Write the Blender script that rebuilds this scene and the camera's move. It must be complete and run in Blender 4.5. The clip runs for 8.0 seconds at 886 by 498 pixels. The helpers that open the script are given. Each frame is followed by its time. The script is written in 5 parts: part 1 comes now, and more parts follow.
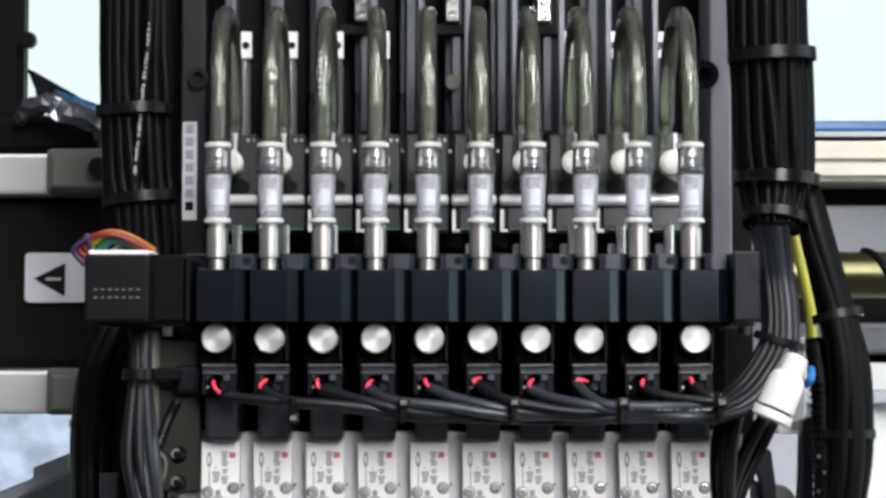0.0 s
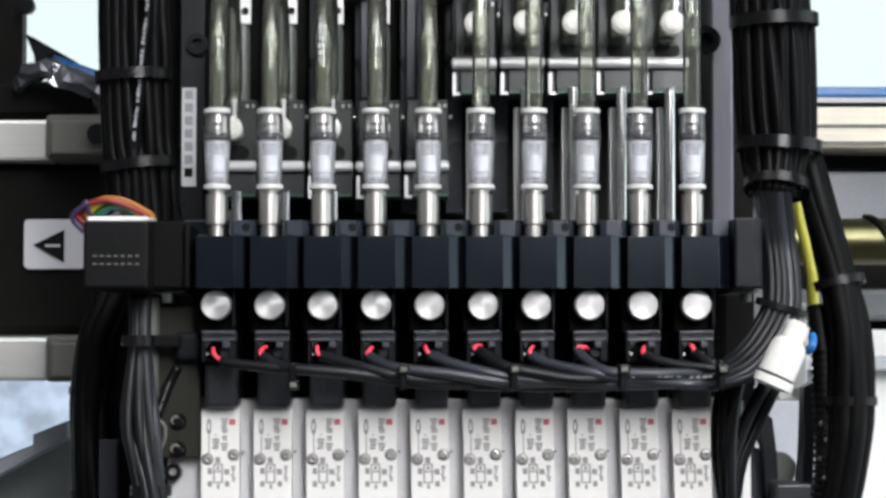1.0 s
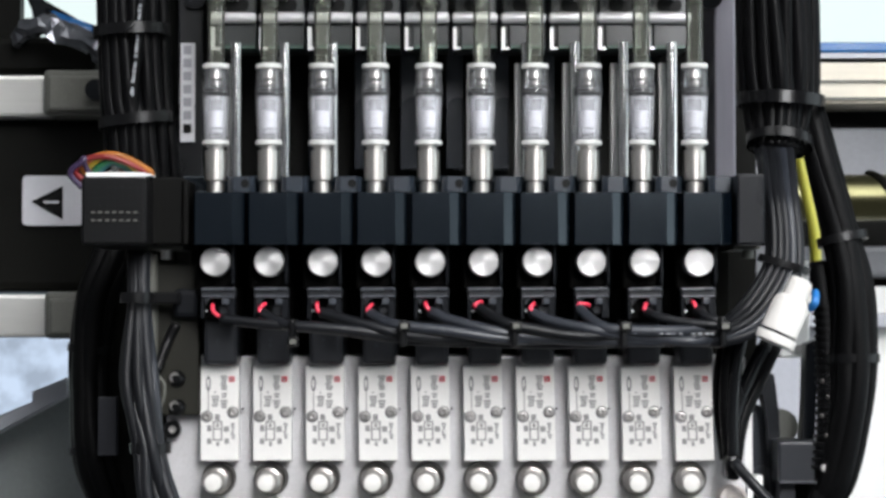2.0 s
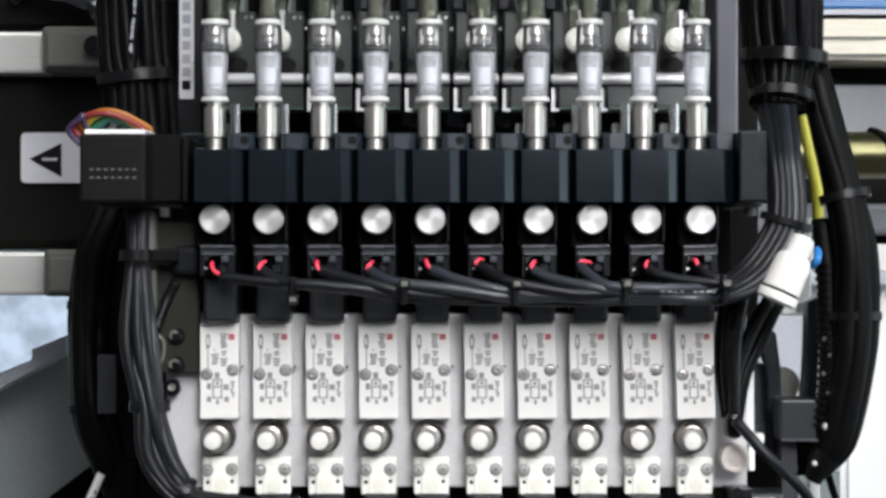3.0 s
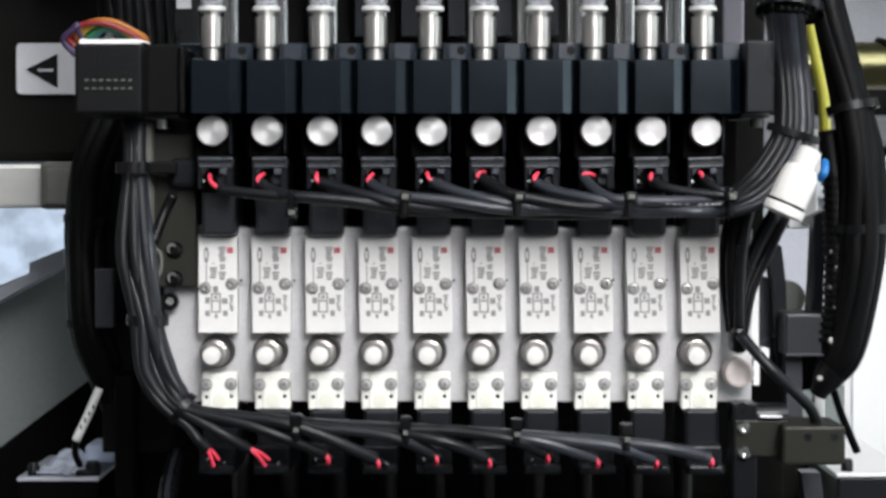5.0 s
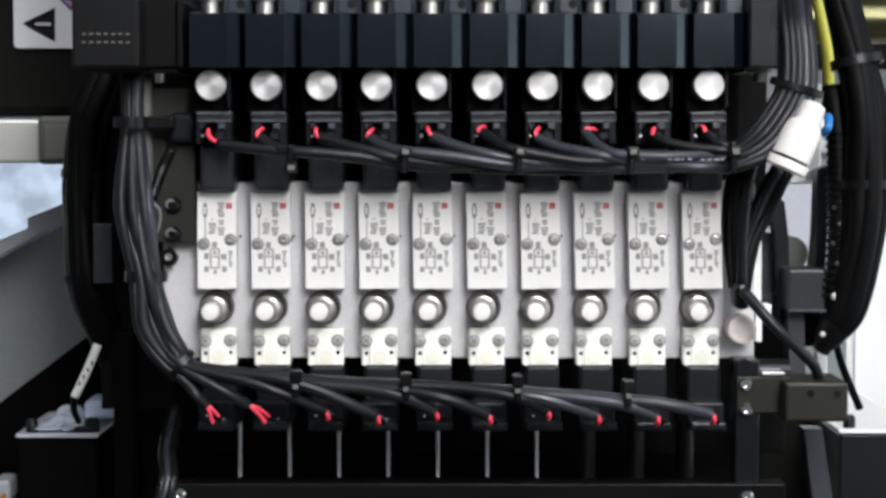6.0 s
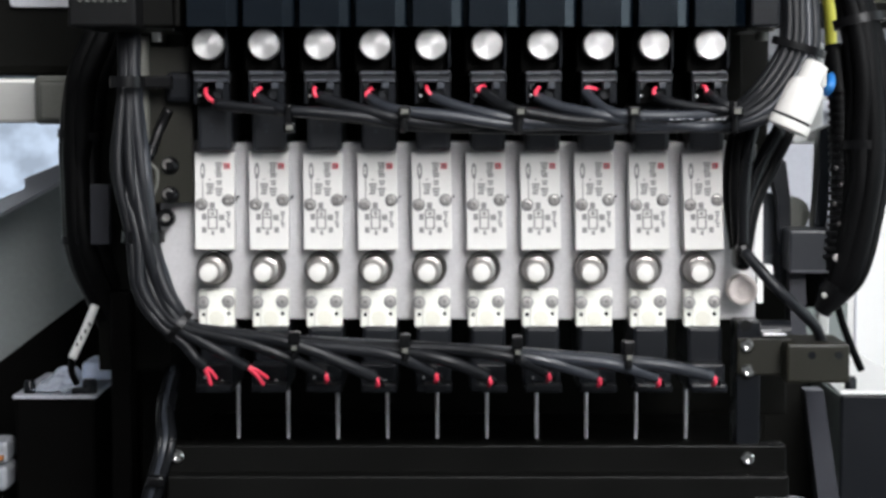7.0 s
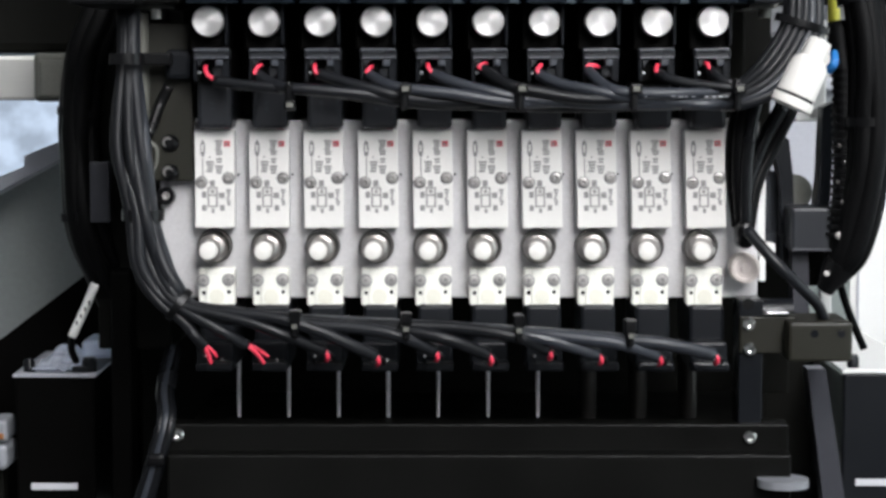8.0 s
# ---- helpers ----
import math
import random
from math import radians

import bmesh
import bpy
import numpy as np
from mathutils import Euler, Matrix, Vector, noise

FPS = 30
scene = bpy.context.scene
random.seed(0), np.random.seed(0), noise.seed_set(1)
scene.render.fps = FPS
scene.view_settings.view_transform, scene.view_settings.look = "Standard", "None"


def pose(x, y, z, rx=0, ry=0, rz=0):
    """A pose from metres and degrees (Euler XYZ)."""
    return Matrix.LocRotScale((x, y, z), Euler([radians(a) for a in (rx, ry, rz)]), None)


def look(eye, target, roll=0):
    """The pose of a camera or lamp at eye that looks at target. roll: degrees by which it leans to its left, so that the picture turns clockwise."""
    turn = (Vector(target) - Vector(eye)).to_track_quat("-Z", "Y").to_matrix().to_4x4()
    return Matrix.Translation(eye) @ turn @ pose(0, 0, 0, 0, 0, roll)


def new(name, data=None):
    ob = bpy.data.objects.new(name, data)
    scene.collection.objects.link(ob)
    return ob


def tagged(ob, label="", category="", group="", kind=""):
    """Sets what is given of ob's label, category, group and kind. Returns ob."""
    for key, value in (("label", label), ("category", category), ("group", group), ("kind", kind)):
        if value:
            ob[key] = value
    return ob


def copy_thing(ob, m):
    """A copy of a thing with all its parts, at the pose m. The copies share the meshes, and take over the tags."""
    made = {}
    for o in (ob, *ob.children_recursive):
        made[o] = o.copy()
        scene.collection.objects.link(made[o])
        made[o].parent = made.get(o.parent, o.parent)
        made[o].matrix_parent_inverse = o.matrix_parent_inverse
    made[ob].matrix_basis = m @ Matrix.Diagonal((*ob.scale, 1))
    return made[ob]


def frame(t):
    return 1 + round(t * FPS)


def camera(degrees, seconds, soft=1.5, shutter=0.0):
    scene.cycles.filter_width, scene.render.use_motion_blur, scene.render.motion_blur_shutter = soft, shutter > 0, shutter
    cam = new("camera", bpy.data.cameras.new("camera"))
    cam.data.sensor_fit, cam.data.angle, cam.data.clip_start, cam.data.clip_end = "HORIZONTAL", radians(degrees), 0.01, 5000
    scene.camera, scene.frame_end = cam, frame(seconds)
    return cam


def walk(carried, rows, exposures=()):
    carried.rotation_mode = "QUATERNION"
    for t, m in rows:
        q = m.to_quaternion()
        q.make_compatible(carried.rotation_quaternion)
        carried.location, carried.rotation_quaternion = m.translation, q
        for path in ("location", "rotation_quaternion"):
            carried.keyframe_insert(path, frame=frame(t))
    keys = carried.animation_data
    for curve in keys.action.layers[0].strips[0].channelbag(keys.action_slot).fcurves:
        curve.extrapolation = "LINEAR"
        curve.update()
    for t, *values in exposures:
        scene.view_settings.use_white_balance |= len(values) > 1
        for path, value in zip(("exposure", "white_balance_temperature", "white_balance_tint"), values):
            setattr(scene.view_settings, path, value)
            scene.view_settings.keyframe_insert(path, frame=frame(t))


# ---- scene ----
# A ten-column placement head on its gantry, seen close up from the front.
# Sizes are in millimetres from the head's origin, 1 m above the floor.
cam = camera(23.56, 8.0, soft=3.1, shutter=0.4)
ROWS = [  # seconds, metres from the front plane, yaw, pitch
    (0.0, 0.55848, -0.0000, 3.7797),
    (0.5, 0.55739, 0.0055, 3.3761),
    (1.0, 0.55634, 0.0096, 2.8883),
    (1.5, 0.55455, 0.0143, 2.3077),
    (3.0, 0.55008, 0.0365, 0.5864),
    (3.5, 0.54859, 0.0394, -0.0032),
    (4.0, 0.54626, 0.0508, -0.5935),
    (4.5, 0.54416, 0.0619, -1.1801),
    (6.0, 0.53819, 0.0876, -2.9884),
    (6.5, 0.53627, 0.0833, -3.5861),
    (7.0, 0.53449, 0.0709, -4.0714),
    (7.5, 0.53302, 0.0731, -4.4419),
    (8.0, 0.53207, 0.1011, -4.6810),
]
walk(cam, [(t, pose(0, -d, 1.0, 90 + pitch, 0, yaw)) for t, d, yaw, pitch in ROWS])

MM = 0.001
BASE = 1000.0  # height of the origin over the floor
PITCH = 14.0   # spacing of the ten columns
COLUMNS = range(10)


# ---- light ----
world = bpy.data.worlds.new("world")
scene.world = world
world.use_nodes = True
wn = world.node_tree.nodes
wn["Background"].inputs[0].default_value = (0.85, 0.92, 1.0, 1)
wn["Background"].inputs[1].default_value = 0.25
scene.view_settings.exposure = 0.08


def area_lamp(name, eye, target, sx, sy, power, color):
    lamp = bpy.data.lights.new(name, "AREA")
    lamp.shape, lamp.size, lamp.size_y = "RECTANGLE", sx, sy
    lamp.energy, lamp.color = power, color
    ob = new(name, lamp)
    ob.matrix_world = look(eye, target)
    return ob


area_lamp("ceiling_lamp", (0.62, -0.85, 2.30), (0.05, 0.0, 1.0), 0.9, 0.6, 17, (0.97, 0.98, 1.0))
area_lamp("ceiling_lamp", (-0.6, -1.0, 2.30), (-0.1, 0.0, 1.0), 0.7, 0.5, 2.5, (0.95, 0.98, 1.0))
area_lamp("panel_lamp", (0.26, -0.98, 1.50), (0.0, 0.0, 0.97), 0.34, 0.56, 14.0, (0.97, 0.975, 1.0))


# ---- materials ----
def material(name, color, rough=0.5, metal=0.0, grain=400.0, vary=0.15, bump=0.0, stain=30.0, wobble=0.1, coat=0.0, per=0.0, stretch=(1, 1, 1), spec=0.5):
    """A surface with fine grain and broad stains, sized in metres."""
    m = bpy.data.materials.new(name)
    m.use_nodes = True
    nt = m.node_tree
    b = nt.nodes["Principled BSDF"]
    b.inputs["Metallic"].default_value = metal
    b.inputs["Coat Weight"].default_value = coat
    b.inputs["Specular IOR Level"].default_value = spec
    tc = nt.nodes.new("ShaderNodeTexCoord")
    mp = nt.nodes.new("ShaderNodeMapping")
    mp.inputs["Scale"].default_value = stretch
    nt.links.new(tc.outputs["Object"], mp.inputs["Vector"])
    fine = nt.nodes.new("ShaderNodeTexNoise")
    fine.inputs["Scale"].default_value = grain
    fine.inputs["Detail"].default_value = 4
    broad = nt.nodes.new("ShaderNodeTexNoise")
    broad.inputs["Scale"].default_value = stain
    broad.inputs["Detail"].default_value = 3
    nt.links.new(mp.outputs[0], fine.inputs["Vector"])
    nt.links.new(tc.outputs["Object"], broad.inputs["Vector"])
    add = nt.nodes.new("ShaderNodeMath")
    add.operation = "ADD"
    nt.links.new(fine.outputs[0], add.inputs[0])
    nt.links.new(broad.outputs[0], add.inputs[1])
    ramp = nt.nodes.new("ShaderNodeMapRange")
    ramp.inputs["From Min"].default_value, ramp.inputs["From Max"].default_value = 0.6, 1.4
    ramp.inputs["To Min"].default_value, ramp.inputs["To Max"].default_value = 1 - vary, 1 + vary
    nt.links.new(add.outputs[0], ramp.inputs["Value"])
    mul = nt.nodes.new("ShaderNodeVectorMath")
    mul.operation = "SCALE"
    mul.inputs[0].default_value = color
    nt.links.new(ramp.outputs[0], mul.inputs["Scale"])
    out = mul.outputs[0]
    if per:
        info = nt.nodes.new("ShaderNodeObjectInfo")
        r2 = nt.nodes.new("ShaderNodeMapRange")
        r2.inputs["To Min"].default_value, r2.inputs["To Max"].default_value = 1 - per, 1 + per
        nt.links.new(info.outputs["Random"], r2.inputs["Value"])
        m2 = nt.nodes.new("ShaderNodeVectorMath")
        m2.operation = "SCALE"
        nt.links.new(out, m2.inputs[0])
        nt.links.new(r2.outputs[0], m2.inputs["Scale"])
        out = m2.outputs[0]
    nt.links.new(out, b.inputs["Base Color"])
    rr = nt.nodes.new("ShaderNodeMapRange")
    rr.inputs["From Min"].default_value, rr.inputs["From Max"].default_value = 0.3, 0.7
    rr.inputs["To Min"].default_value, rr.inputs["To Max"].default_value = max(0.02, rough - wobble), min(1, rough + wobble)
    nt.links.new(broad.outputs[0], rr.inputs["Value"])
    nt.links.new(rr.outputs[0], b.inputs["Roughness"])
    if bump:
        bp = nt.nodes.new("ShaderNodeBump")
        bp.inputs["Strength"].default_value = bump
        bp.inputs["Distance"].default_value = 0.0002
        nt.links.new(fine.outputs[0], bp.inputs["Height"])
        nt.links.new(bp.outputs[0], b.inputs["Normal"])
    return m


def clear(name, tint, body, milk=0.1, rough=0.08):
    """Clear plastic: tinted light goes through, the surface gleams at the rim, and a little milk scatters."""
    m = bpy.data.materials.new(name)
    m.use_nodes = True
    nt = m.node_tree
    nt.nodes.remove(nt.nodes["Principled BSDF"])
    through_it = nt.nodes.new("ShaderNodeBsdfTransparent")
    through_it.inputs[0].default_value = (*tint, 1)
    gloss = nt.nodes.new("ShaderNodeBsdfGlossy")
    gloss.inputs["Color"].default_value = (1, 1, 1, 1)
    gloss.inputs["Roughness"].default_value = rough
    milky = nt.nodes.new("ShaderNodeBsdfDiffuse")
    tc = nt.nodes.new("ShaderNodeTexCoord")
    n = nt.nodes.new("ShaderNodeTexNoise")
    n.inputs["Scale"].default_value = 300
    nt.links.new(tc.outputs["Object"], n.inputs["Vector"])
    sc = nt.nodes.new("ShaderNodeVectorMath")
    sc.operation = "SCALE"
    sc.inputs[0].default_value = body
    mr = nt.nodes.new("ShaderNodeMapRange")
    mr.inputs["To Min"].default_value, mr.inputs["To Max"].default_value = 0.7, 1.3
    nt.links.new(n.outputs[0], mr.inputs["Value"])
    nt.links.new(mr.outputs[0], sc.inputs["Scale"])
    nt.links.new(sc.outputs[0], milky.inputs["Color"])
    haze = nt.nodes.new("ShaderNodeMixShader")
    haze.inputs[0].default_value = milk
    nt.links.new(through_it.outputs[0], haze.inputs[1])
    nt.links.new(milky.outputs[0], haze.inputs[2])
    rim = nt.nodes.new("ShaderNodeFresnel")
    rim.inputs["IOR"].default_value = 1.45
    coat = nt.nodes.new("ShaderNodeMixShader")
    nt.links.new(rim.outputs[0], coat.inputs[0])
    nt.links.new(haze.outputs[0], coat.inputs[1])
    nt.links.new(gloss.outputs[0], coat.inputs[2])
    nt.links.new(coat.outputs[0], nt.nodes["Material Output"].inputs["Surface"])
    return m


def glowing(name, color, strength, vary=0.0):
    """Bright daylight or a lamp's diffuser; vary clouds it softly."""
    m = bpy.data.materials.new(name)
    m.use_nodes = True
    nt = m.node_tree
    b = nt.nodes["Principled BSDF"]
    b.inputs["Base Color"].default_value = (0.02, 0.02, 0.02, 1)
    b.inputs["Emission Color"].default_value = (*color, 1)
    b.inputs["Emission Strength"].default_value = strength
    if vary:
        tc = nt.nodes.new("ShaderNodeTexCoord")
        n = nt.nodes.new("ShaderNodeTexNoise")
        n.inputs["Scale"].default_value = 90
        n.inputs["Detail"].default_value = 6
        nt.links.new(tc.outputs["Object"], n.inputs["Vector"])
        r = nt.nodes.new("ShaderNodeMapRange")
        r.inputs["From Min"].default_value, r.inputs["From Max"].default_value = 0.35, 0.65
        r.inputs["To Min"].default_value, r.inputs["To Max"].default_value = strength * (1 - vary), strength * (1 + vary)
        nt.links.new(n.outputs[0], r.inputs["Value"])
        nt.links.new(r.outputs[0], b.inputs["Emission Strength"])
    return m


def brushed_disc(name):
    """Turned metal end face: fine circular grooves give the hourglass sheen."""
    m = material(name, (0.54, 0.53, 0.525), 0.42, 0.85, grain=2500, vary=0.06, wobble=0.04, per=0.06)
    nt = m.node_tree
    b = nt.nodes["Principled BSDF"]
    b.inputs["Anisotropic"].default_value = 0.5
    b.inputs["Anisotropic Rotation"].default_value = 0.25
    tan = nt.nodes.new("ShaderNodeTangent")
    tan.direction_type, tan.axis = "RADIAL", "Y"
    nt.links.new(tan.outputs[0], b.inputs["Tangent"])
    return m


BLACK_ANODIZED = material("black_anodized", (0.0015, 0.0028, 0.0048), 0.18, 0.0, grain=3000, vary=0.25, bump=0.03, wobble=0.04, spec=0.5)
BLACK_ANODIZED.node_tree.nodes["Principled BSDF"].inputs["Specular Tint"].default_value = (0.8, 0.91, 1.0, 1)
BLUE_BLACK = material("blue_black_anodized", (0.017, 0.0225, 0.031), 0.29, 0.0, grain=3000, vary=0.2, bump=0.03, spec=0.5)
MID_BLACK = material("worn_black_plastic", (0.042, 0.046, 0.055), 0.3, grain=2500, vary=0.25, bump=0.1, spec=0.5)
DARK_GREY = material("dark_grey_paint", (0.014, 0.015, 0.018), 0.3, 0.0, grain=2500, vary=0.15, bump=0.04, wobble=0.05, spec=0.4)
OLIVE_BLACK = material("olive_black_paint", (0.0027, 0.0027, 0.0024), 0.45, 0.0, grain=1800, vary=0.25, bump=0.15, spec=0.08)
# blacker than the beam paint: shade of recesses and the low left is in it
SHADED_BLACK = material("matt_black_paint", (0.0016, 0.0015, 0.0014), 0.55, grain=1800, vary=0.25, bump=0.1, spec=0.03)
OLIVE = material("olive_brown_paint", (0.0135, 0.013, 0.009), 0.45, 0.0, grain=1800, vary=0.2, bump=0.05, spec=0.25)
BEAM_PAINT = material("beam_paint", (0.0042, 0.0042, 0.0034), 0.5, 0.0, grain=900, vary=0.25, bump=0.1, spec=0.08)
BLACK_PLASTIC = material("black_plastic", (0.0064, 0.0072, 0.009), 0.3, 0.0, grain=2600, vary=0.2, bump=0.1, spec=0.18)
CABLE_BLACK = material("black_cable_jacket", (0.0024, 0.0024, 0.0027), 0.36, 0.0, grain=1500, vary=0.3, bump=0.15, per=0.3, spec=0.065)
CABLE_GREY = material("grey_cable_jacket", (0.0195, 0.022, 0.028), 0.37, 0.0, grain=1500, vary=0.3, bump=0.2, per=0.25, spec=0.42)
CABLE_MID = material("slate_cable_jacket", (0.0075, 0.0081, 0.0098), 0.4, 0.0, grain=1500, vary=0.3, bump=0.2, per=0.3, spec=0.23)
CABLE_DARK = material("dark_cable_jacket", (0.0042, 0.0045, 0.0054), 0.3, 0.0, grain=1500, vary=0.3, bump=0.25, per=0.3, spec=0.2)
HOSE_BLACK = material("black_mesh_sleeve", (0.0022, 0.0022, 0.0024), 0.45, 0.0, grain=1200, vary=0.5, bump=0.7, spec=0.09)
TIE_BLACK = material("black_nylon", (0.003, 0.003, 0.0034), 0.28, grain=2000, bump=0.1, spec=0.22)
RED_WIRE = material("red_wire", (0.75, 0.045, 0.09), 0.4, grain=1500)
LILAC_GREY = material("lilac_grey_aluminium", (0.42, 0.40, 0.455), 0.45, 0.1, grain=1200, vary=0.08, stretch=(1, 1, 0.05))
SILVER = material("polished_steel", (0.52, 0.515, 0.50), 0.26, 1.0, grain=2500, vary=0.06, wobble=0.05)
PIN_STEEL = material("satin_steel", (0.64, 0.63, 0.65), 0.38, 0.4, grain=2500, vary=0.05)
SHAFT_STEEL = material("polished_shaft", (0.66, 0.65, 0.64), 0.13, 1.0, grain=2500, vary=0.05, wobble=0.03)
SLATE_LIGHT = material("grey_steel_rail", (0.34, 0.34, 0.335), 0.4, 0.4, grain=1500, vary=0.12, stretch=(1, 1, 0.1))
SLATE = material("slate_grey_slide", (0.10, 0.104, 0.118), 0.45, 0.3, grain=1500, vary=0.15, stretch=(1, 1, 0.1))
SMOKY = material("smoky_grey_plastic", (0.085, 0.095, 0.085), 0.35, grain=900, vary=0.25)
BURNISHED = material("burnished_steel", (0.10, 0.095, 0.09), 0.42, 0.9, grain=2000, vary=0.15)
DARK_NICKEL = material("dark_nickel", (0.46, 0.44, 0.41), 0.24, 1.0, grain=2500, vary=0.12)
NICKEL = material("nickel_plated_brass", (0.46, 0.445, 0.42), 0.4, 1.0, grain=2500, vary=0.08, wobble=0.06)
RAIL_STEEL = material("ground_rail_steel", (0.66, 0.65, 0.62), 0.35, 0.6, grain=900, vary=0.08, stretch=(0.05, 1, 1))
CLAMP_GREY = material("grey_cast_clamp", (0.105, 0.105, 0.092), 0.55, 0.2, grain=1200, vary=0.2, bump=0.3)
VALVE_WHITE = material("valve_white_plastic", (0.67, 0.655, 0.63), 0.5, grain=1800, vary=0.04, stain=60, per=0.03)
VALVE_GREY = material("valve_side_aluminium", (0.60, 0.60, 0.60), 0.45, 0.3, grain=1800, vary=0.08)
PLATE_GREY = material("manifold_aluminium", (0.50, 0.49, 0.495), 0.45, 0.2, grain=1500, vary=0.12, stain=45, bump=0.08)
IVORY = material("ivory_plastic", (0.73, 0.725, 0.665), 0.45, grain=900, vary=0.10, per=0.03)
BOSS_IVORY = material("yellowed_ivory", (0.66, 0.645, 0.56), 0.45, grain=1500, vary=0.06)
WHITE_PLASTIC = material("white_plastic", (0.74, 0.74, 0.725), 0.4, grain=1500, vary=0.04)
INK = material("grey_ink", (0.25, 0.243, 0.24), 0.6, grain=3000, vary=0.3)
STRIP_INK = material("faded_ink", (0.27, 0.27, 0.30), 0.6, grain=3000, vary=0.3)
DENSE_INK = material("dense_grey_ink", (0.22, 0.215, 0.215), 0.6, grain=3000, vary=0.3)
INK_RED = material("red_ink", (0.50, 0.05, 0.07), 0.5, grain=3000, vary=0.2)
PALE_LABEL = material("label_paper", (0.52, 0.52, 0.55), 0.5, grain=1500, vary=0.05)
BLACK_INK = material("black_ink", (0.006, 0.006, 0.006), 0.5, grain=2000, spec=0.1)
TUBE_CLEAR = clear("olive_clear_tube", (0.88, 0.895, 0.835), (0.60, 0.61, 0.52), 0.05, 0.06)
BORE_CLEAR = clear("clear_tube_bore", (0.95, 0.955, 0.92), (0.60, 0.61, 0.52), 0.035, 0.06)
CARRIAGE_GREY = material("carriage_grey_anodized", (0.021, 0.0235, 0.0245), 0.33, grain=2500, vary=0.2, bump=0.05, spec=0.45)
BRIGHT_PIN = material("bright_ground_pin", (0.66, 0.65, 0.67), 0.35, 0.3, grain=2500, vary=0.04)
GUIDE_SLATE = material("slate_blue_guide", (0.024, 0.027, 0.034), 0.32, 0.2, grain=1500, vary=0.2, stretch=(1, 1, 0.1), spec=0.45)
STRUT_DARK = material("slate_black_paint", (0.012, 0.0135, 0.0175), 0.36, grain=1800, vary=0.15, bump=0.05, spec=0.35)
STRUT_GREY = material("slate_painted_steel", (0.030, 0.031, 0.038), 0.4, grain=1800, vary=0.15, bump=0.05, spec=0.35)
CAP_CLEAR = clear("clear_cap", (0.94, 0.94, 0.95), (0.7, 0.71, 0.73), 0.07, 0.12)
BODY_MILKY = clear("milky_filter_body", (0.95, 0.95, 0.97), (0.84, 0.845, 0.88), 0.26, 0.25)
FILTER_WHITE = material("white_filter_core", (0.93, 0.93, 0.94), 0.6, grain=2000, vary=0.03)
RING_WHITE = material("white_collar", (0.50, 0.50, 0.485), 0.45, grain=1800, vary=0.05)
FITTING_STEEL = material("bright_fitting_steel", (0.38, 0.36, 0.34), 0.32, 1.0, grain=2000, vary=0.25, wobble=0.1)
SCREW_STEEL = material("bright_screw_steel", (0.40, 0.385, 0.37), 0.32, 0.8, grain=2000, vary=0.2, wobble=0.1)
FILTER_SHELL = material("warm_white_shell", (0.64, 0.62, 0.59), 0.4, grain=1500, vary=0.05)
PALE_BLUE = material("pale_blue_paint", (0.54, 0.62, 0.78), 0.4, grain=700, vary=0.1)
RUBBER = material("black_rubber", (0.006, 0.006, 0.007), 0.55, grain=2000, spec=0.15)
CAP_STEEL = brushed_disc("turned_steel")
GOLD = material("greased_brass_screw", (0.085, 0.08, 0.04), 0.3, 0.9, grain=800, vary=0.15, wobble=0.1)
YELLOW = material("yellow_sleeve", (0.55, 0.52, 0.07), 0.4, grain=1500, vary=0.08)
CREAM = material("cream_paint", (0.60, 0.55, 0.45), 0.45, grain=500, vary=0.22, stretch=(0.04, 1, 1))
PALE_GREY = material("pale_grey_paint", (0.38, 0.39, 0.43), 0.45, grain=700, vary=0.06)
MID_GREY = material("mid_grey_paint", (0.24, 0.25, 0.27), 0.45, grain=700, vary=0.08)
WEB_GREY = material("web_grey_paint", (0.16, 0.165, 0.18), 0.5, grain=700, vary=0.1)
CASING = material("grey_green_casing", (0.27, 0.29, 0.285), 0.4, grain=500, vary=0.1)
BLUE = material("blue_trim", (0.01, 0.105, 0.30), 0.35, grain=800)
BLUE_CLIP = material("blue_clip", (0.015, 0.14, 0.40), 0.4, grain=800)
WALL_PAINT = material("wall_paint", (0.32, 0.325, 0.34), 0.8, grain=60, vary=0.05, stain=3)
FLOOR_PAINT = material("floor_coating", (0.12, 0.12, 0.125), 0.5, grain=80, vary=0.1, stain=3)
GREEN_BOARD = material("green_circuit_board", (0.03, 0.07, 0.05), 0.4, grain=1500)
WIRES = [material("wire_" + n, c, 0.4, grain=1500) for n, c in (
    ("violet", (0.037, 0.022, 0.060)), ("red", (0.167, 0.011, 0.011)), ("orange", (0.279, 0.093, 0.007)), ("yellow", (0.260, 0.186, 0.011)),
    ("green", (0.011, 0.093, 0.037)), ("teal", (0.007, 0.082, 0.093)), ("brown", (0.067, 0.022, 0.011)), ("grey", (0.130, 0.130, 0.130)))]
CHROME = material("chromed_screw", (0.62, 0.62, 0.60), 0.24, 1.0, grain=2500, vary=0.1)
SKY_GLOW = glowing("bright_daylight", (0.85, 0.985, 0.97), 0.93)
SIDE_GLOW = glowing("side_daylight", (0.84, 0.95, 1.0), 2.6)
BLUISH_GLOW = glowing("bluish_daylight", (0.60, 0.72, 0.90), 0.8, 0.25)
LAMP_GLOW = glowing("lamp_diffuser", (1, 1, 1), 3.0)


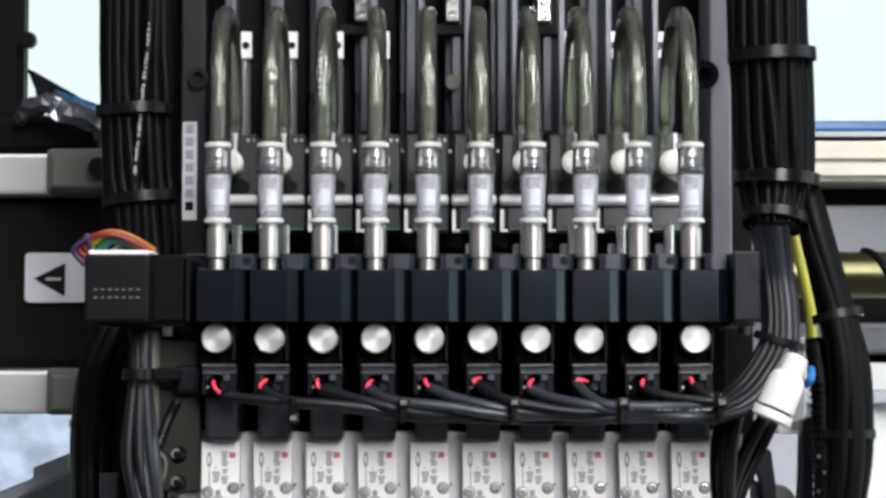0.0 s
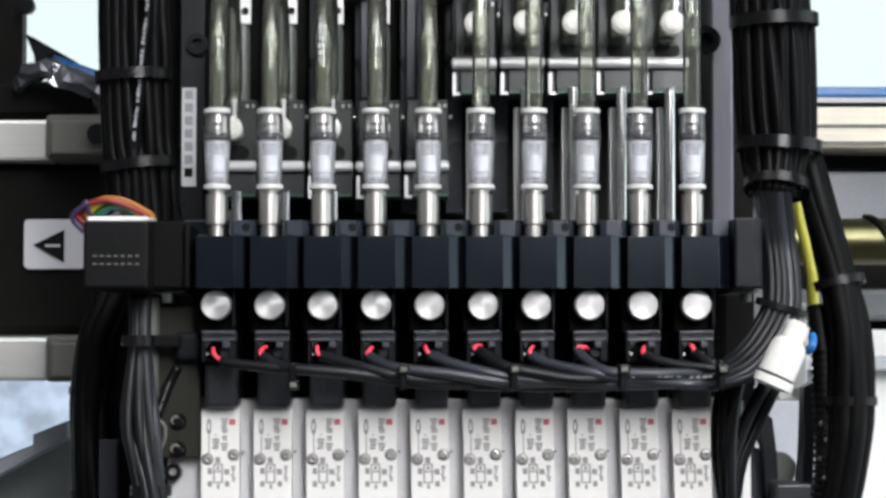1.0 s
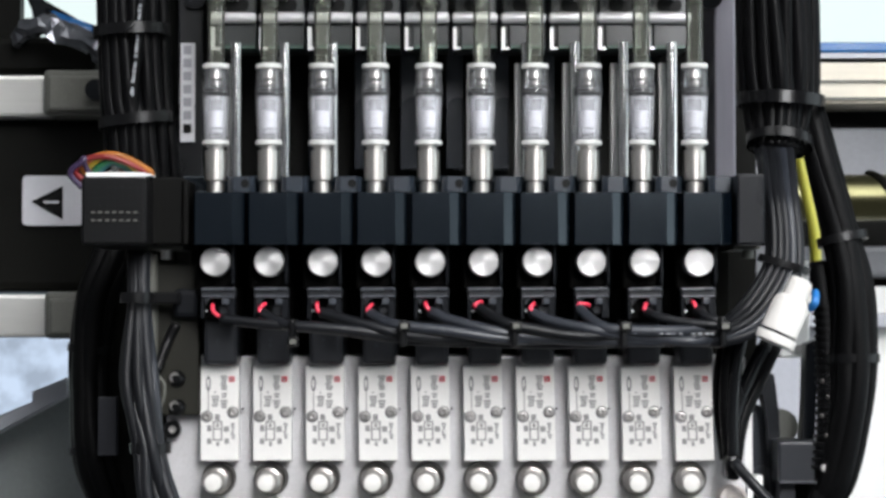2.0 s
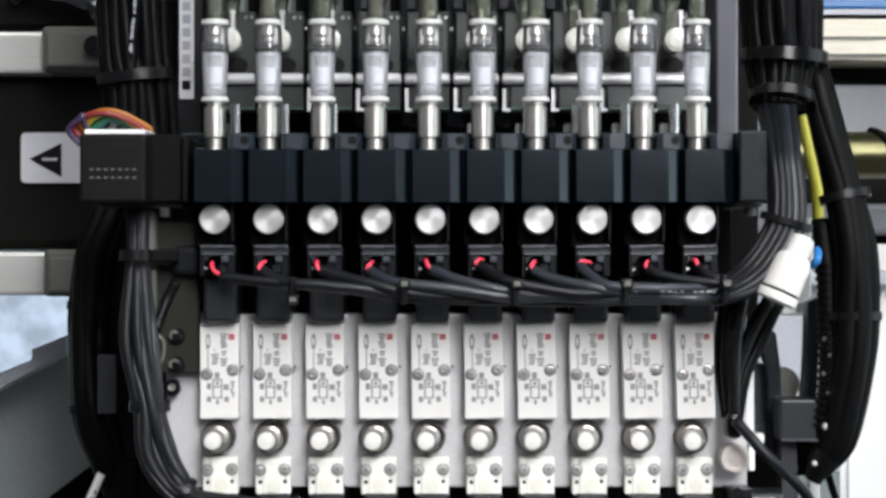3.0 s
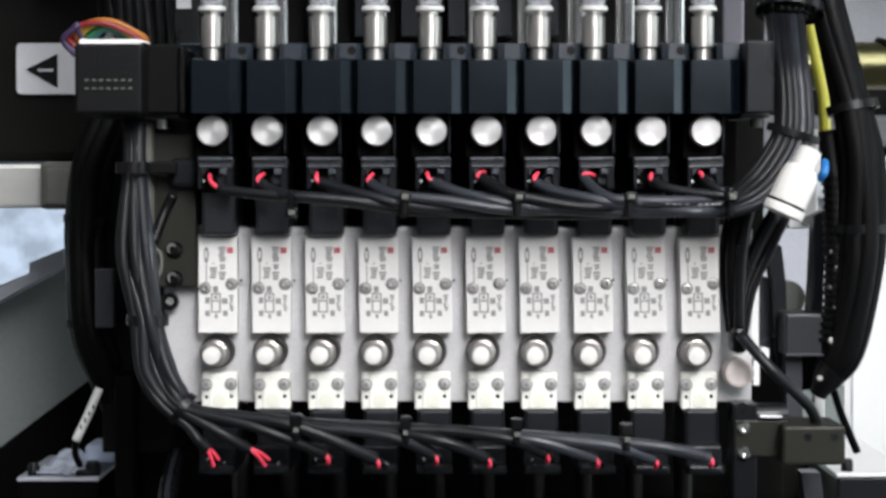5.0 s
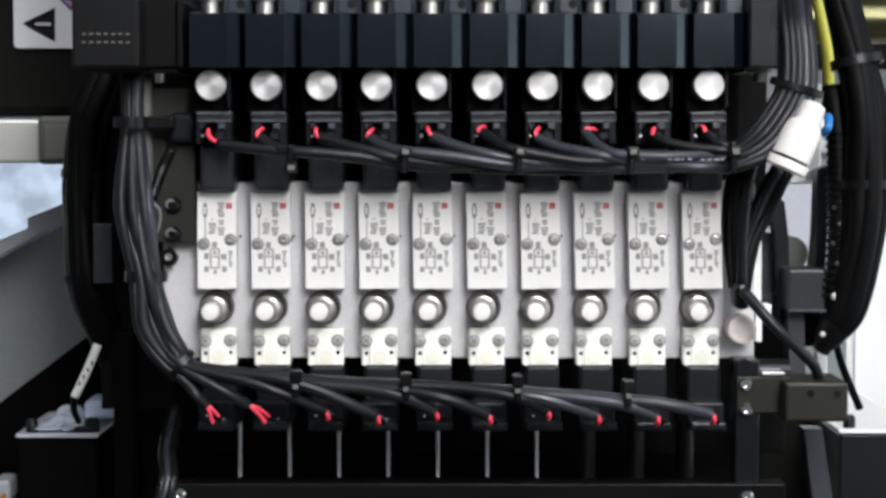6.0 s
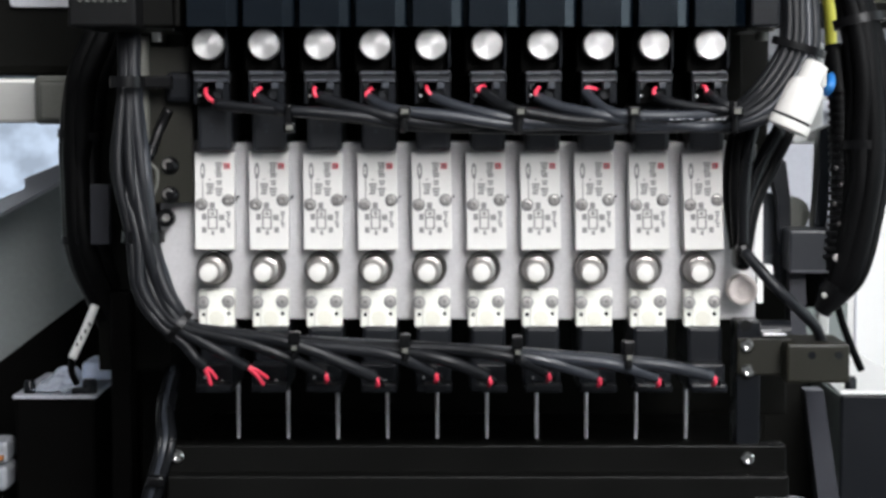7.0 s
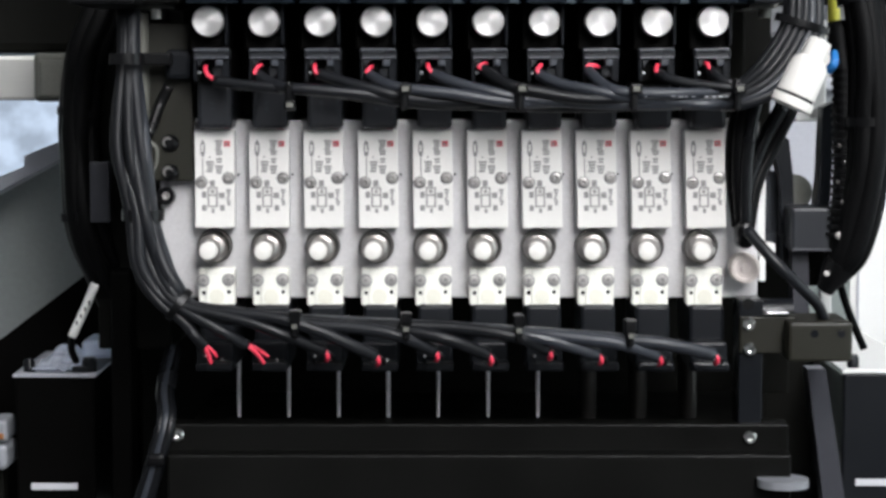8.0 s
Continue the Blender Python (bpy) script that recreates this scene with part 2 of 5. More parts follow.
# ---- building blocks (millimetres) ----
def box(bm, x0, x1, y0, y1, z0, z1, bevel=0.0):
    r = bmesh.ops.create_cube(bm, size=1.0)
    for v in r["verts"]:
        v.co = Vector((x0 + (v.co.x + 0.5) * (x1 - x0), y0 + (v.co.y + 0.5) * (y1 - y0), z0 + (v.co.z + 0.5) * (z1 - z0)))
    if bevel:
        edges = list({e for v in r["verts"] for e in v.link_edges})
        bmesh.ops.bevel(bm, geom=edges, offset=bevel, segments=2, affect="EDGES", profile=0.5)
    return bm


def prism(bm, outline, y0, y1):
    """A plate with an outline in x, z, from y0 to y1."""
    a = [bm.verts.new((x, y0, z)) for x, z in outline]
    b = [bm.verts.new((x, y1, z)) for x, z in outline]
    bm.faces.new(a)
    bm.faces.new(b[::-1])
    for i in range(len(a)):
        bm.faces.new((a[i - 1], b[i - 1], b[i], a[i]))
    bmesh.ops.recalc_face_normals(bm, faces=bm.faces)
    return bm


def post(bm, outline, z0, z1):
    """An upright bar with a cross-section in x, y."""
    a = [bm.verts.new((x, y, z0)) for x, y in outline]
    b = [bm.verts.new((x, y, z1)) for x, y in outline]
    bm.faces.new(a)
    bm.faces.new(b[::-1])
    for i in range(len(a)):
        bm.faces.new((a[i - 1], b[i - 1], b[i], a[i]))
    bmesh.ops.recalc_face_normals(bm, faces=bm.faces)
    return bm


def turned(bm, profile, at, axis="z", sides=24):
    """A turned body: profile rows of (radius, distance along the axis)."""
    x, y, z = at
    rings = []
    for r, h in profile:
        ring = []
        for k in range(sides):
            a = 2 * math.pi * k / sides
            c, s = r * math.cos(a), r * math.sin(a)
            p = {"z": (x + c, y + s, z + h), "y": (x + c, y + h, z + s), "x": (x + h, y + c, z + s)}[axis]
            ring.append(bm.verts.new(p))
        rings.append(ring)
    for a, b in zip(rings, rings[1:]):
        for k in range(sides):
            f = bm.faces.new((a[k - 1], a[k], b[k], b[k - 1]))
            f.smooth = True
    for j in range(len(profile)):
        if 0 < j < len(profile) - 1:
            (r0, h0), (r1, h1), (r2, h2) = profile[j - 1:j + 2]
            bend = abs(math.degrees(math.atan2((r1 - r0) * (h2 - h1) - (h1 - h0) * (r2 - r1), (r1 - r0) * (r2 - r1) + (h1 - h0) * (h2 - h1))))
            if bend < 32:
                continue
        for k in range(sides):  # a crisp edge
            e = bm.edges.get((rings[j][k - 1], rings[j][k]))
            if e:
                e.smooth = False
    bm.faces.new(rings[0])
    bm.faces.new(rings[-1])
    bmesh.ops.recalc_face_normals(bm, faces=bm.faces)
    for e in bm.edges:
        if len(e.link_faces) == 2 and e.calc_face_angle(0) > 0.6:
            e.smooth = False
    return bm


def smooth_path(points, steps=8):
    """Catmull-Rom through the points."""
    p = [Vector(q) for q in points]
    p = [2 * p[0] - p[1]] + p + [2 * p[-1] - p[-2]]
    out = []
    for i in range(1, len(p) - 2):
        for k in range(steps):
            t = k / steps
            out.append(0.5 * (2 * p[i] + (p[i + 1] - p[i - 1]) * t + (2 * p[i - 1] - 5 * p[i] + 4 * p[i + 1] - p[i + 2]) * t * t
                              + (3 * p[i] - p[i - 1] - 3 * p[i + 1] + p[i + 2]) * t ** 3))
    return out + [p[-2]]


def sweep(bm, points, radius, sides=10, steps=6, squash=1.0, caps=True):
    """A round cord along a smooth line."""
    line = smooth_path(points, steps)
    rings = []
    side = None
    for i, p in enumerate(line):
        d = (line[min(i + 1, len(line) - 1)] - line[max(i - 1, 0)]).normalized()
        if side is None:
            side = d.orthogonal().normalized()
        side = (side - d * side.dot(d)).normalized()
        up = d.cross(side)
        rings.append([bm.verts.new(p + radius * (math.cos(a) * side + squash * math.sin(a) * up)) for a in [2 * math.pi * k / sides for k in range(sides)]])
    for a, b in zip(rings, rings[1:]):
        for k in range(sides):
            bm.faces.new((a[k - 1], a[k], b[k], b[k - 1])).smooth = True
    if caps:
        bm.faces.new(rings[0])
        bm.faces.new(rings[-1])
    bmesh.ops.recalc_face_normals(bm, faces=bm.faces)
    return bm


def mesh_of(name, bm, mat):
    bmesh.ops.scale(bm, vec=(MM, MM, MM), verts=bm.verts)
    me = bpy.data.meshes.new(name)
    bm.to_mesh(me)
    bm.free()
    me.materials.append(mat)
    return me


def part(name, bm, mat, parent, label=""):
    ob = new(name, mesh_of(name, bm, mat))
    ob.parent = parent
    return tagged(ob, label)


def again(ob, parent, x, y=0.0, z=0.0):
    """The same piece once more, shifted by millimetres."""
    o = new(ob.name.split(".")[0], ob.data)
    o.parent = parent
    o.location = (x * MM, y * MM, z * MM)
    return o


def thing(name, label, category, group="", kind="", at=(0, 0, 0)):
    ob = new(name)
    ob.empty_display_size = 0.01
    ob.location = (at[0] * MM, at[1] * MM, (at[2] + BASE) * MM)
    return tagged(ob, label, category, group, kind)


def solid(name, bm, mat, label, category, group="", kind=""):
    """A thing that is one mesh."""
    ob = new(name, mesh_of(name, bm, mat))
    ob.location = (0, 0, BASE * MM)
    return tagged(ob, label, category, group, kind)


def B():
    return bmesh.new()


def move(i):
    return pose(PITCH * i * MM, 0, BASE * MM)


# ---- the room round the machine ----
def build_room():
    solid("floor", box(B(), -1300, 1300, -1900, 1300, -1050, -1000), FLOOR_PAINT, "grey coated workshop floor", "floor", kind="structure")
    solid("ceiling", box(B(), -1300, 1300, -1900, 1300, 1400, 1450), WALL_PAINT, "grey painted ceiling over the machine", "ceiling", kind="structure")
    solid("wall_left", box(B(), -1350, -1300, -1900, 1300, -1000, 1400), WALL_PAINT, "plain grey side wall", "wall", kind="structure")
    w = thing("wall_right", "plain grey side wall with a bright window", "wall", kind="structure")
    part("lower_wall", box(B(), 1300, 1350, -1900, 1300, -1000, -500), WALL_PAINT, w)
    part("upper_wall", box(B(), 1300, 1350, -1900, 1300, 700, 1400), WALL_PAINT, w)
    part("side_wall", box(B(), 1300, 1350, -1900, -850, -500, 700), WALL_PAINT, w)
    part("side_wall", box(B(), 1300, 1350, 300, 1300, -500, 700), WALL_PAINT, w)
    solid("backdrop", box(B(), 1500, 1505, -1000, 500, -600, 800), SIDE_GLOW, "overexposed white daylight beside the machine", "daylight", kind="structure")
    solid("wall_front", box(B(), -1350, 1350, -1950, -1900, -1000, 1400), WALL_PAINT, "plain grey wall facing the machine", "wall", kind="structure")
    w = thing("wall_back", "grey back wall with a wide bright window", "wall", kind="structure")
    part("lower_wall", box(B(), -1300, 1300, 1300, 1350, -1000, -500), WALL_PAINT, w)
    part("upper_wall", box(B(), -1300, 1300, 1300, 1350, 700, 1400), WALL_PAINT, w)
    part("side_wall", box(B(), -1300, -1000, 1300, 1350, -500, 700), WALL_PAINT, w)
    part("side_wall", box(B(), 1000, 1300, 1300, 1350, -500, 700), WALL_PAINT, w)
    solid("backdrop", box(B(), -1200, 1200, 1500, 1505, -600, 800), SKY_GLOW, "overexposed white daylight behind the machine", "daylight", kind="structure")
    for x, y, sx, sy in ((620, -850, 450, 300), (-600, -1000, 350, 250)):
        c = thing("ceiling_light", "flat white ceiling light panel", "light", "ceiling lights", at=(x, y, 0))
        part("frame", box(B(), -sx - 30, sx + 30, -sy - 30, sy + 30, 1340, 1400, 4), WHITE_PLASTIC, c)
        part("diffuser", box(B(), -sx, sx, -sy, sy, 1334, 1339.9), LAMP_GLOW, c)
    p = thing("panel_light", "white panel light hung on two rods before the machine", "light")
    m = look((0.26, -0.98, 1.50), (0.0, 0.0, 0.97))
    m.translation.z -= BASE * MM
    back = Matrix.Scale(1000, 4) @ m @ Matrix.Scale(0.001, 4)
    for name, bm, mat in (("frame", box(B(), -190, 190, -300, 300, 14, 40, 4), WHITE_PLASTIC), ("diffuser", box(B(), -170, 170, -280, 280, 6, 13.5), LAMP_GLOW)):
        bmesh.ops.transform(bm, matrix=back, verts=bm.verts)
        part(name, bm, mat, p)
    for x in (130, 390):
        part("rod", turned(B(), [(5, 560), (5, 1400)], (x, -1080, 0), "z", 12), SILVER, p)


build_room()


# ---- the gantry behind the head ----
def build_gantry():
    g = thing("gantry_beam", "black painted gantry beam with a warning label", "machine beam")
    part("beam", box(B(), -1300, 103.1, 150, 260, 7.2, 64.8, 3), BEAM_PAINT, g)
    part("warning_label", label_plate(), PALE_LABEL, g, "white rounded warning label")
    tri = B()
    y = 147.2
    prism(tri, [(-136.1, 36.8), (-125.8, 41.9), (-125.8, 30.9)], y, y + 0.5)
    part("warning_triangle", tri, BLACK_INK, g, "black warning triangle")
    part("warning_mark", box(B(), -132.0, -127.1, 146.6, 147.1, 36.2, 37.0), PALE_LABEL, g)
    for name, top, bottom, xa, xb in (("upper", 77.8, 64.2, -129.6, -107.5), ("lower", 6.1, -8.0, -128.8, -107.5)):
        r = thing("linear_rail", "ground steel linear rail of the gantry", "rail", "gantry rails")
        part("rail", box(B(), -1300, xa + 0.8, 140, 175, bottom, top, 1.2), RAIL_STEEL, r)
        part("clamp_block", box(B(), xa, xb, 132, 175, bottom - 0.3, top + 0.9, 1.5), CLAMP_GREY, r)
        part("clamp_step", box(B(), xa + 2.2, xb, 128, 132, bottom + 0.9, top - 1.4, 1), CLAMP_GREY, r)
        if name == "upper":
            part("clamp_screw", turned(B(), [(3.4, 0), (3.4, 3), (1.6, 3), (1.6, 1)], (-111.5, 125, 71.5), "y", 16), BLACK_PLASTIC, r)
    # right hand side, in storeys from the top down
    s = thing("machine_frame", "grey and cream painted machine frame behind the head", "machine frame")
    xa, xb = 102.3, 1300
    part("blue_trim", box(B(), xa, xb, 205, 300, 93.2, 97.0, 1), BLUE, s, "blue trim strip")
    part("grey_strip", box(B(), xa, xb, 206, 300, 91.4, 93.2), PALE_GREY, s)
    part("dark_seam", box(B(), xa, xb, 209, 300, 89.2, 91.4), BEAM_PAINT, s)
    part("cream_panel", box(B(), xa, xb, 200, 300, 74.4, 89.1, 1), CREAM, s, "cream painted rail cover")
    part("rail_groove", box(B(), xa, xb, 199, 200.2, 81.9, 82.7), CLAMP_GREY, s)
    part("rail_groove", box(B(), xa, xb, 199, 200.2, 75.6, 76.6), CLAMP_GREY, s)
    part("dark_gap", box(B(), xa, xb, 230, 300, 68.1, 77.7), BEAM_PAINT, s)
    part("grey_web", box(B(), xa, xb, 215, 300, 49.1, 67.0, 1), WEB_GREY, s)
    part("dark_web", box(B(), xa, xb, 225, 300, 24.0, 50.1), BEAM_PAINT, s)
    part("grey_ledge", box(B(), xa, xb, 205, 300, 12.8, 24.0, 2), WEB_GREY, s)
    part("dark_gap", box(B(), xa, xb, 230, 300, 8.8, 13.7), BEAM_PAINT, s)
    part("white_rail", box(B(), xa, xb, 200, 300, -0.4, 9.5, 1), WHITE_PLASTIC, s, "white rail cover")
    part("grey_edge", box(B(), xa, xb, 196, 300, -5.2, -0.4, 1), PALE_GREY, s)
    part("grey_panel", box(B(), xa, 140.6, 205, 300, -71.3, -5.3), PALE_GREY, s, "pale grey panel")
    part("white_panel", box(B(), 140.8, xb, 206, 300, -98.6, -5.3), WHITE_PLASTIC, s, "white side panel")
    part("panel_seam", box(B(), 143.1, 143.7, 205, 206, -98.5, -38.3), PALE_GREY, s)
    b = thing("ball_screw", "greased brass-coloured ball screw shaft", "ball screw")
    part("shaft", turned(B(), [(8.0, 0), (8.0, 1200)], (115.7, 170, 39.2), "x", 40), GOLD, b)
    for k in range(4):
        bm = B()
        r = 8.0 + 0.1
        x = 144.4 + k * 27
        sweep(bm, [(x + 14 * a / math.pi, 170 - r * math.cos(a - math.pi / 2), 39.2 - r * math.sin(a - math.pi / 2)) for a in np.linspace(0.0, math.pi, 9)], 1.5, 6, 3)
        part("groove", bm, BEAM_PAINT, b, "dark helical groove")


def label_plate():
    bm = B()
    box(bm, -139.2, -119.2, 147.8, 150, 28.9, 45.4)
    edges = [e for e in bm.edges if abs(e.verts[0].co.y - e.verts[1].co.y) > 1]
    bmesh.ops.bevel(bm, geom=edges, offset=1.6, segments=4, affect="EDGES", profile=0.5)
    return bm


build_gantry()


def build_left_side():
    t = thing("machine_column", "black machine column beside the window", "machine column")
    part("column", box(B(), -1300, -162.7, 260, 268, 97.0, 1400), BEAM_PAINT, t)
    part("knob", turned(B(), [(3.0, 0), (3.4, 2), (3.0, 5), (0.5, 6)], (-160.0, 252, 134.4), "y", 16), BLACK_PLASTIC, t)
    part("bracket", prism(B(), [(-161.9, 124.4), (-140.5, 112.7), (-157.1, 112.7), (-157.5, 122.3)], 255, 262), BLACK_PLASTIC, t)
    part("foot", box(B(), -1300, -130.5, 245, 320, 89.4, 104.5, 3), BEAM_PAINT, t)
    w = thing("wrapped_hose", "hose wrapped in crinkled clear and blue film", "hose")
    bm = B()
    sweep(bm, [(-159.4, 240, 103.6), (-148.9, 232, 106.8), (-138.3, 232, 102.5), (-125.6, 238, 96.8)], 5.2, 8, 4, 0.7)
    for v in bm.verts:
        v.co += 2.2 * noise.noise_vector(v.co * 0.13) + 0.9 * noise.noise_vector(v.co * 0.45)
    for f in bm.faces:
        f.smooth = False
    part("film", bm, material("crinkled_film", (0.12, 0.125, 0.14), 0.12, 0.5, grain=150, vary=0.6, bump=0.9), w)
    part("blue_hose", sweep(B(), [(-148.6, 246, 110.9), (-137.9, 246, 107.0), (-125.0, 250, 102.8)], 3.6, 12), BLUE, w, "dark blue hose")
    c = thing("motor_casing", "grey-green slanted machine casing", "machine casing")
    bm = prism(B(), [(-208.8, -57.6), (-157.1, -35.3), (-133.2, -25.3), (-107.3, -14.6), (-107.3, -73.1), (-131.2, -85.1), (-157.1, -101.0), (-208.8, -128.9)], 222, 310)
    part("shell", bm, CASING, c)
    part("lip", prism(B(), [(-167.3, -43.1), (-143.7, -30.9), (-143.7, -27.4), (-131.9, -22.6), (-131.9, -28.5), (-167.3, -47.6)], 190, 215), PALE_GREY, c, "pale grey lip of the casing")
    glow = thing("frosted_pane", "frosted bluish bright pane", "window pane")
    part("pane", box(B(), -197.5, -134.3, 318, 322, -49.1, -2.3), BLUISH_GLOW, glow)


build_left_side()


# ---- the head: frame ----
def build_frame():
    f = thing("head_frame", "dark grey upright frame of the placement head", "machine frame")
    part("back_plate", box(B(), -93.0, 97.3, 108, 116, -147.4, 220, 0.5), BEAM_PAINT, f, "black back plate")
    part("left_upright", box(B(), -79.6, -72.1, 82, 108, 39.3, 220, 0.6), material("upright_grey_paint", (0.0065, 0.007, 0.0085), 0.3, grain=2500, vary=0.15, bump=0.04, spec=0.4), f)
    part("right_upright", box(B(), 81.1, 87.4, 82, 108, 40.1, 220, 0.6), LILAC_GREY, f, "lilac grey aluminium upright")
    for x, z, r in ((-74.2, 94.1, 3.2), (79.3, 95.1, 4.3)):
        part("washer", turned(B(), [(r, 2), (r, 0), (r * 0.5, 0), (r * 0.5, 3)], (x, 79.5, z), "y", 28), BLACK_PLASTIC, f, "round black washer")
    # slide guides between the columns
    guide = part("slide_guide", box(B(), -55.4, -50.2, 96, 108, 43.9, 220, 0.4), GUIDE_SLATE, f, "slate blue slide guide")
    for i in range(1, 9):
        again(guide, f, PITCH * i)
    rib = part("rib", box(B(), -67.2, -64.6, 90, 108, 79.0, 220, 0.3), SLATE, f, "grey slide rail")
    for i in range(1, 10):
        again(rib, f, PITCH * i)
    part("round_hole_cover", turned(B(), [(2.4, 0), (2.4, 2)], (3.1, 88, 94.2), "y", 24), CLAMP_GREY, f, "round grey plug")
    clip = part("top_clip", box(B(), -27.1, -22.9, 86, 90, 112.4, 210, 0.4), DARK_NICKEL, f, "steel clip plate")
    band = part("clip_band", box(B(), -31.7, -20.0, 88, 96, 108.6, 112.0, 0.4), BEAM_PAINT, f)
    bolt = part("clip_screw", turned(B(), [(0.5, -0.4), (0.9, -1.2), (1.3, -0.8), (1.3, 0.5)], (-25.1, 86, 114.4), "y", 14), CHROME, f, "chrome screw")
    again(bolt, f, 0, 0, 4.2)
    for k in (1, 2):
        for o in (clip, band, bolt):
            again(o, f, 2 * PITCH * k)
        again(bolt, f, 2 * PITCH * k, 0, 4.2)
    s = thing("scale_strip", "white scale strip with grey printed boxes", "label strip")
    part("strip", box(B(), -78.8, -74.5, 80.9, 81.9, 51.1, 80.8), PALE_LABEL, s)
    for k in range(7):
        dz = -3.92 * k
        part("printed_box", box(B(), -77.9, -75.5, 80.5, 80.88, 77.4 + dz, 80.0 + dz), STRIP_INK if k < 6 else BLACK_INK, s)


build_frame()


# ---- moving carriages with their shafts ----
def build_carriage():
    c = thing("nozzle_carriage", "black sliding nozzle carriage with a steel cross pin", "machine carriage", "ten nozzle carriages")
    part("block", box(B(), -66.8, -54.7, 63, 84, 47.2, 74.9, 0.5), CARRIAGE_GREY, c)
    part("lower_plate", box(B(), -65.1, -54.5, 61, 63.2, 47.2, 53.2, 0.3), CARRIAGE_GREY, c, "dark grey lower plate")
    part("board_edge", box(B(), -64.7, -54.7, 60.4, 66, 46.4, 47.2), GREEN_BOARD, c, "green circuit board edge")
    bm = turned(B(), [(0.6, 0), (1.3, 0.25), (1.6, 0.7), (1.6, 12.6), (1.3, 13.0), (0.6, 13.3)], (-67.6, 60.2, 55.2), "x", 16)
    part("cross_pin", bm, BRIGHT_PIN, c, "polished steel cross pin")
    part("elbow", turned(B(), [(0.6, -5.3), (2.3, -5.2), (2.7, -4.9), (2.8, -4.5), (3.2, -4.45), (3.4, -4.2), (3.4, -1.6), (3.2, -1.3), (2.2, -1.2), (2.2, 12.6)], (-60.6, 50, 64.9), "y", 28), clear("clear_elbow", (0.85, 0.85, 0.82), (0.90, 0.89, 0.84), 0.7, 0.12), c, "clear round elbow fitting")
    bm = turned(B(), [(2.5, 0), (2.5, 0.5)], (0, 0, 0), "y", 28)
    for v in bm.verts:
        v.co = (v.co.x * 1.5 - 60.4, v.co.y + 62.7, v.co.z + 59.3)
    part("oval_hole", bm, BLACK_INK, c, "dark oval opening")
    part("elbow_stem", turned(B(), [(0.55, 67.5), (0.55, 72.0), (0.8, 72.2), (0.8, 73.2)], (-59.6, 47, 0), "z", 10), PIN_STEEL, c, "thin steel stem")
    part("hose_stub", turned(B(), [(1.9, 67.5), (1.9, 80)], (-60.0 - 0.8, 58, 0), "z", 16), TUBE_CLEAR, c, "olive tinted hose stub")
    part("bracket", prism(B(), [(-67.3, 45.8), (-65.0, 45.8), (-65.0, 46.5), (-66.3, 46.7), (-66.3, 52.4), (-67.3, 52.4)], 59, 61), PIN_STEEL, c, "bent steel bracket")
    part("cylinder", turned(B(), [(1.0, 0), (2.0, 0.6), (2.0, 23), (1.6, 25), (0.9, 26)], (-60.1, 78, 73.6), "z", 18), SMOKY, c, "smoky grey cylinder")
    part("sensor_tag", box(B(), -61.6, -58.3, 83, 85, 100.6, 108.8, 0.3), WHITE_PLASTIC, c, "white sensor tag")
    part("tag_screw", turned(B(), [(1.1, -0.5), (1.1, 1)], (-60.0, 82.9, 104.5), "y", 14), BLACK_PLASTIC, c)
    part("slide_bar", box(B(), -63.5, -61.7, 70, 74, 73.7, 190, 0.3), SLATE, c)
    screw = part("screw", turned(B(), [(0.3, -0.3), (0.45, -0.55), (0.55, -0.2), (0.55, 1)], (-57.3, 62.6, 73.1), "y", 10), CHROME, c, "small chrome screw")
    again(screw, c, 1.8)
    again(screw, c, 3.4, 0, -3.2)
    part("side_rail", box(B(), 62.7 - 126, 64.8 - 126, 66, 70, -11.4 - 30.3, 73.1 - 30.3, 0.3), SLATE_LIGHT, c, "grey steel side rail")
    part("nozzle_shaft", turned(B(), [(0.55, -100.6), (0.55, -1.6)], (-58.4, 60, 0), "z", 16), BRIGHT_PIN, c, "thin bright nozzle shaft")
    part("shaft", turned(B(), [(1.6, -4.9), (1.6, 47.8)], (-60.1, 60, 0), "z", 24), SHAFT_STEEL, c, "polished steel shaft")
    part("nozzle_holder", turned(B(), [(1.6, -130.7), (2.6, -129.0), (2.6, -110.6), (3.0, -109.7), (3.0, -105.6), (1.8, -102.2)], (-58.4, 60, 0), "z", 18), BURNISHED, c, "burnished nozzle holder")
    return c


def build_air_hose():
    h = thing("air_hose", "olive tinted clear air hose looping back to its carriage", "air hose", "ten air hoses")
    x = -60.0
    sleeve = B()
    turned(sleeve, [(2.3, 64.3), (2.3, 82.0)], (x, 5, 0), "z", 18)
    part("straight_hose", sleeve, TUBE_CLEAR, h)
    pts = [(x, 5, 66), (x, 5, 72), (x, 5, 78)]
    for k in range(1, 8):
        a = math.pi * k / 8
        pts.append((x - 0.8 * k / 8, 31.5 - 26.5 * math.cos(a), 78 + 26.5 * math.sin(a)))
    pts += [(x - 0.8, 58, 78), (x - 0.8, 58, 76.5)]
    loop = part("hose_loop", sweep(B(), pts, 2.35, 18, 5), TUBE_CLEAR, h)
    part("bore", sweep(B(), pts, 1.45, 14, 5), BORE_CLEAR, loop, "clear inner bore")
    return h, loop


LIFT = 30.3 * MM
carriages, loops = [], []
first = build_carriage()
carriages.append(first)
for i in range(1, 10):
    carriages.append(copy_thing(first, move(i)))
first_hose, first_loop = build_air_hose()
loops.append(first_loop)
for i in range(1, 10):
    h = copy_thing(first_hose, move(i))
    loops.append([o for o in h.children if o.name.startswith("hose_loop")][0])


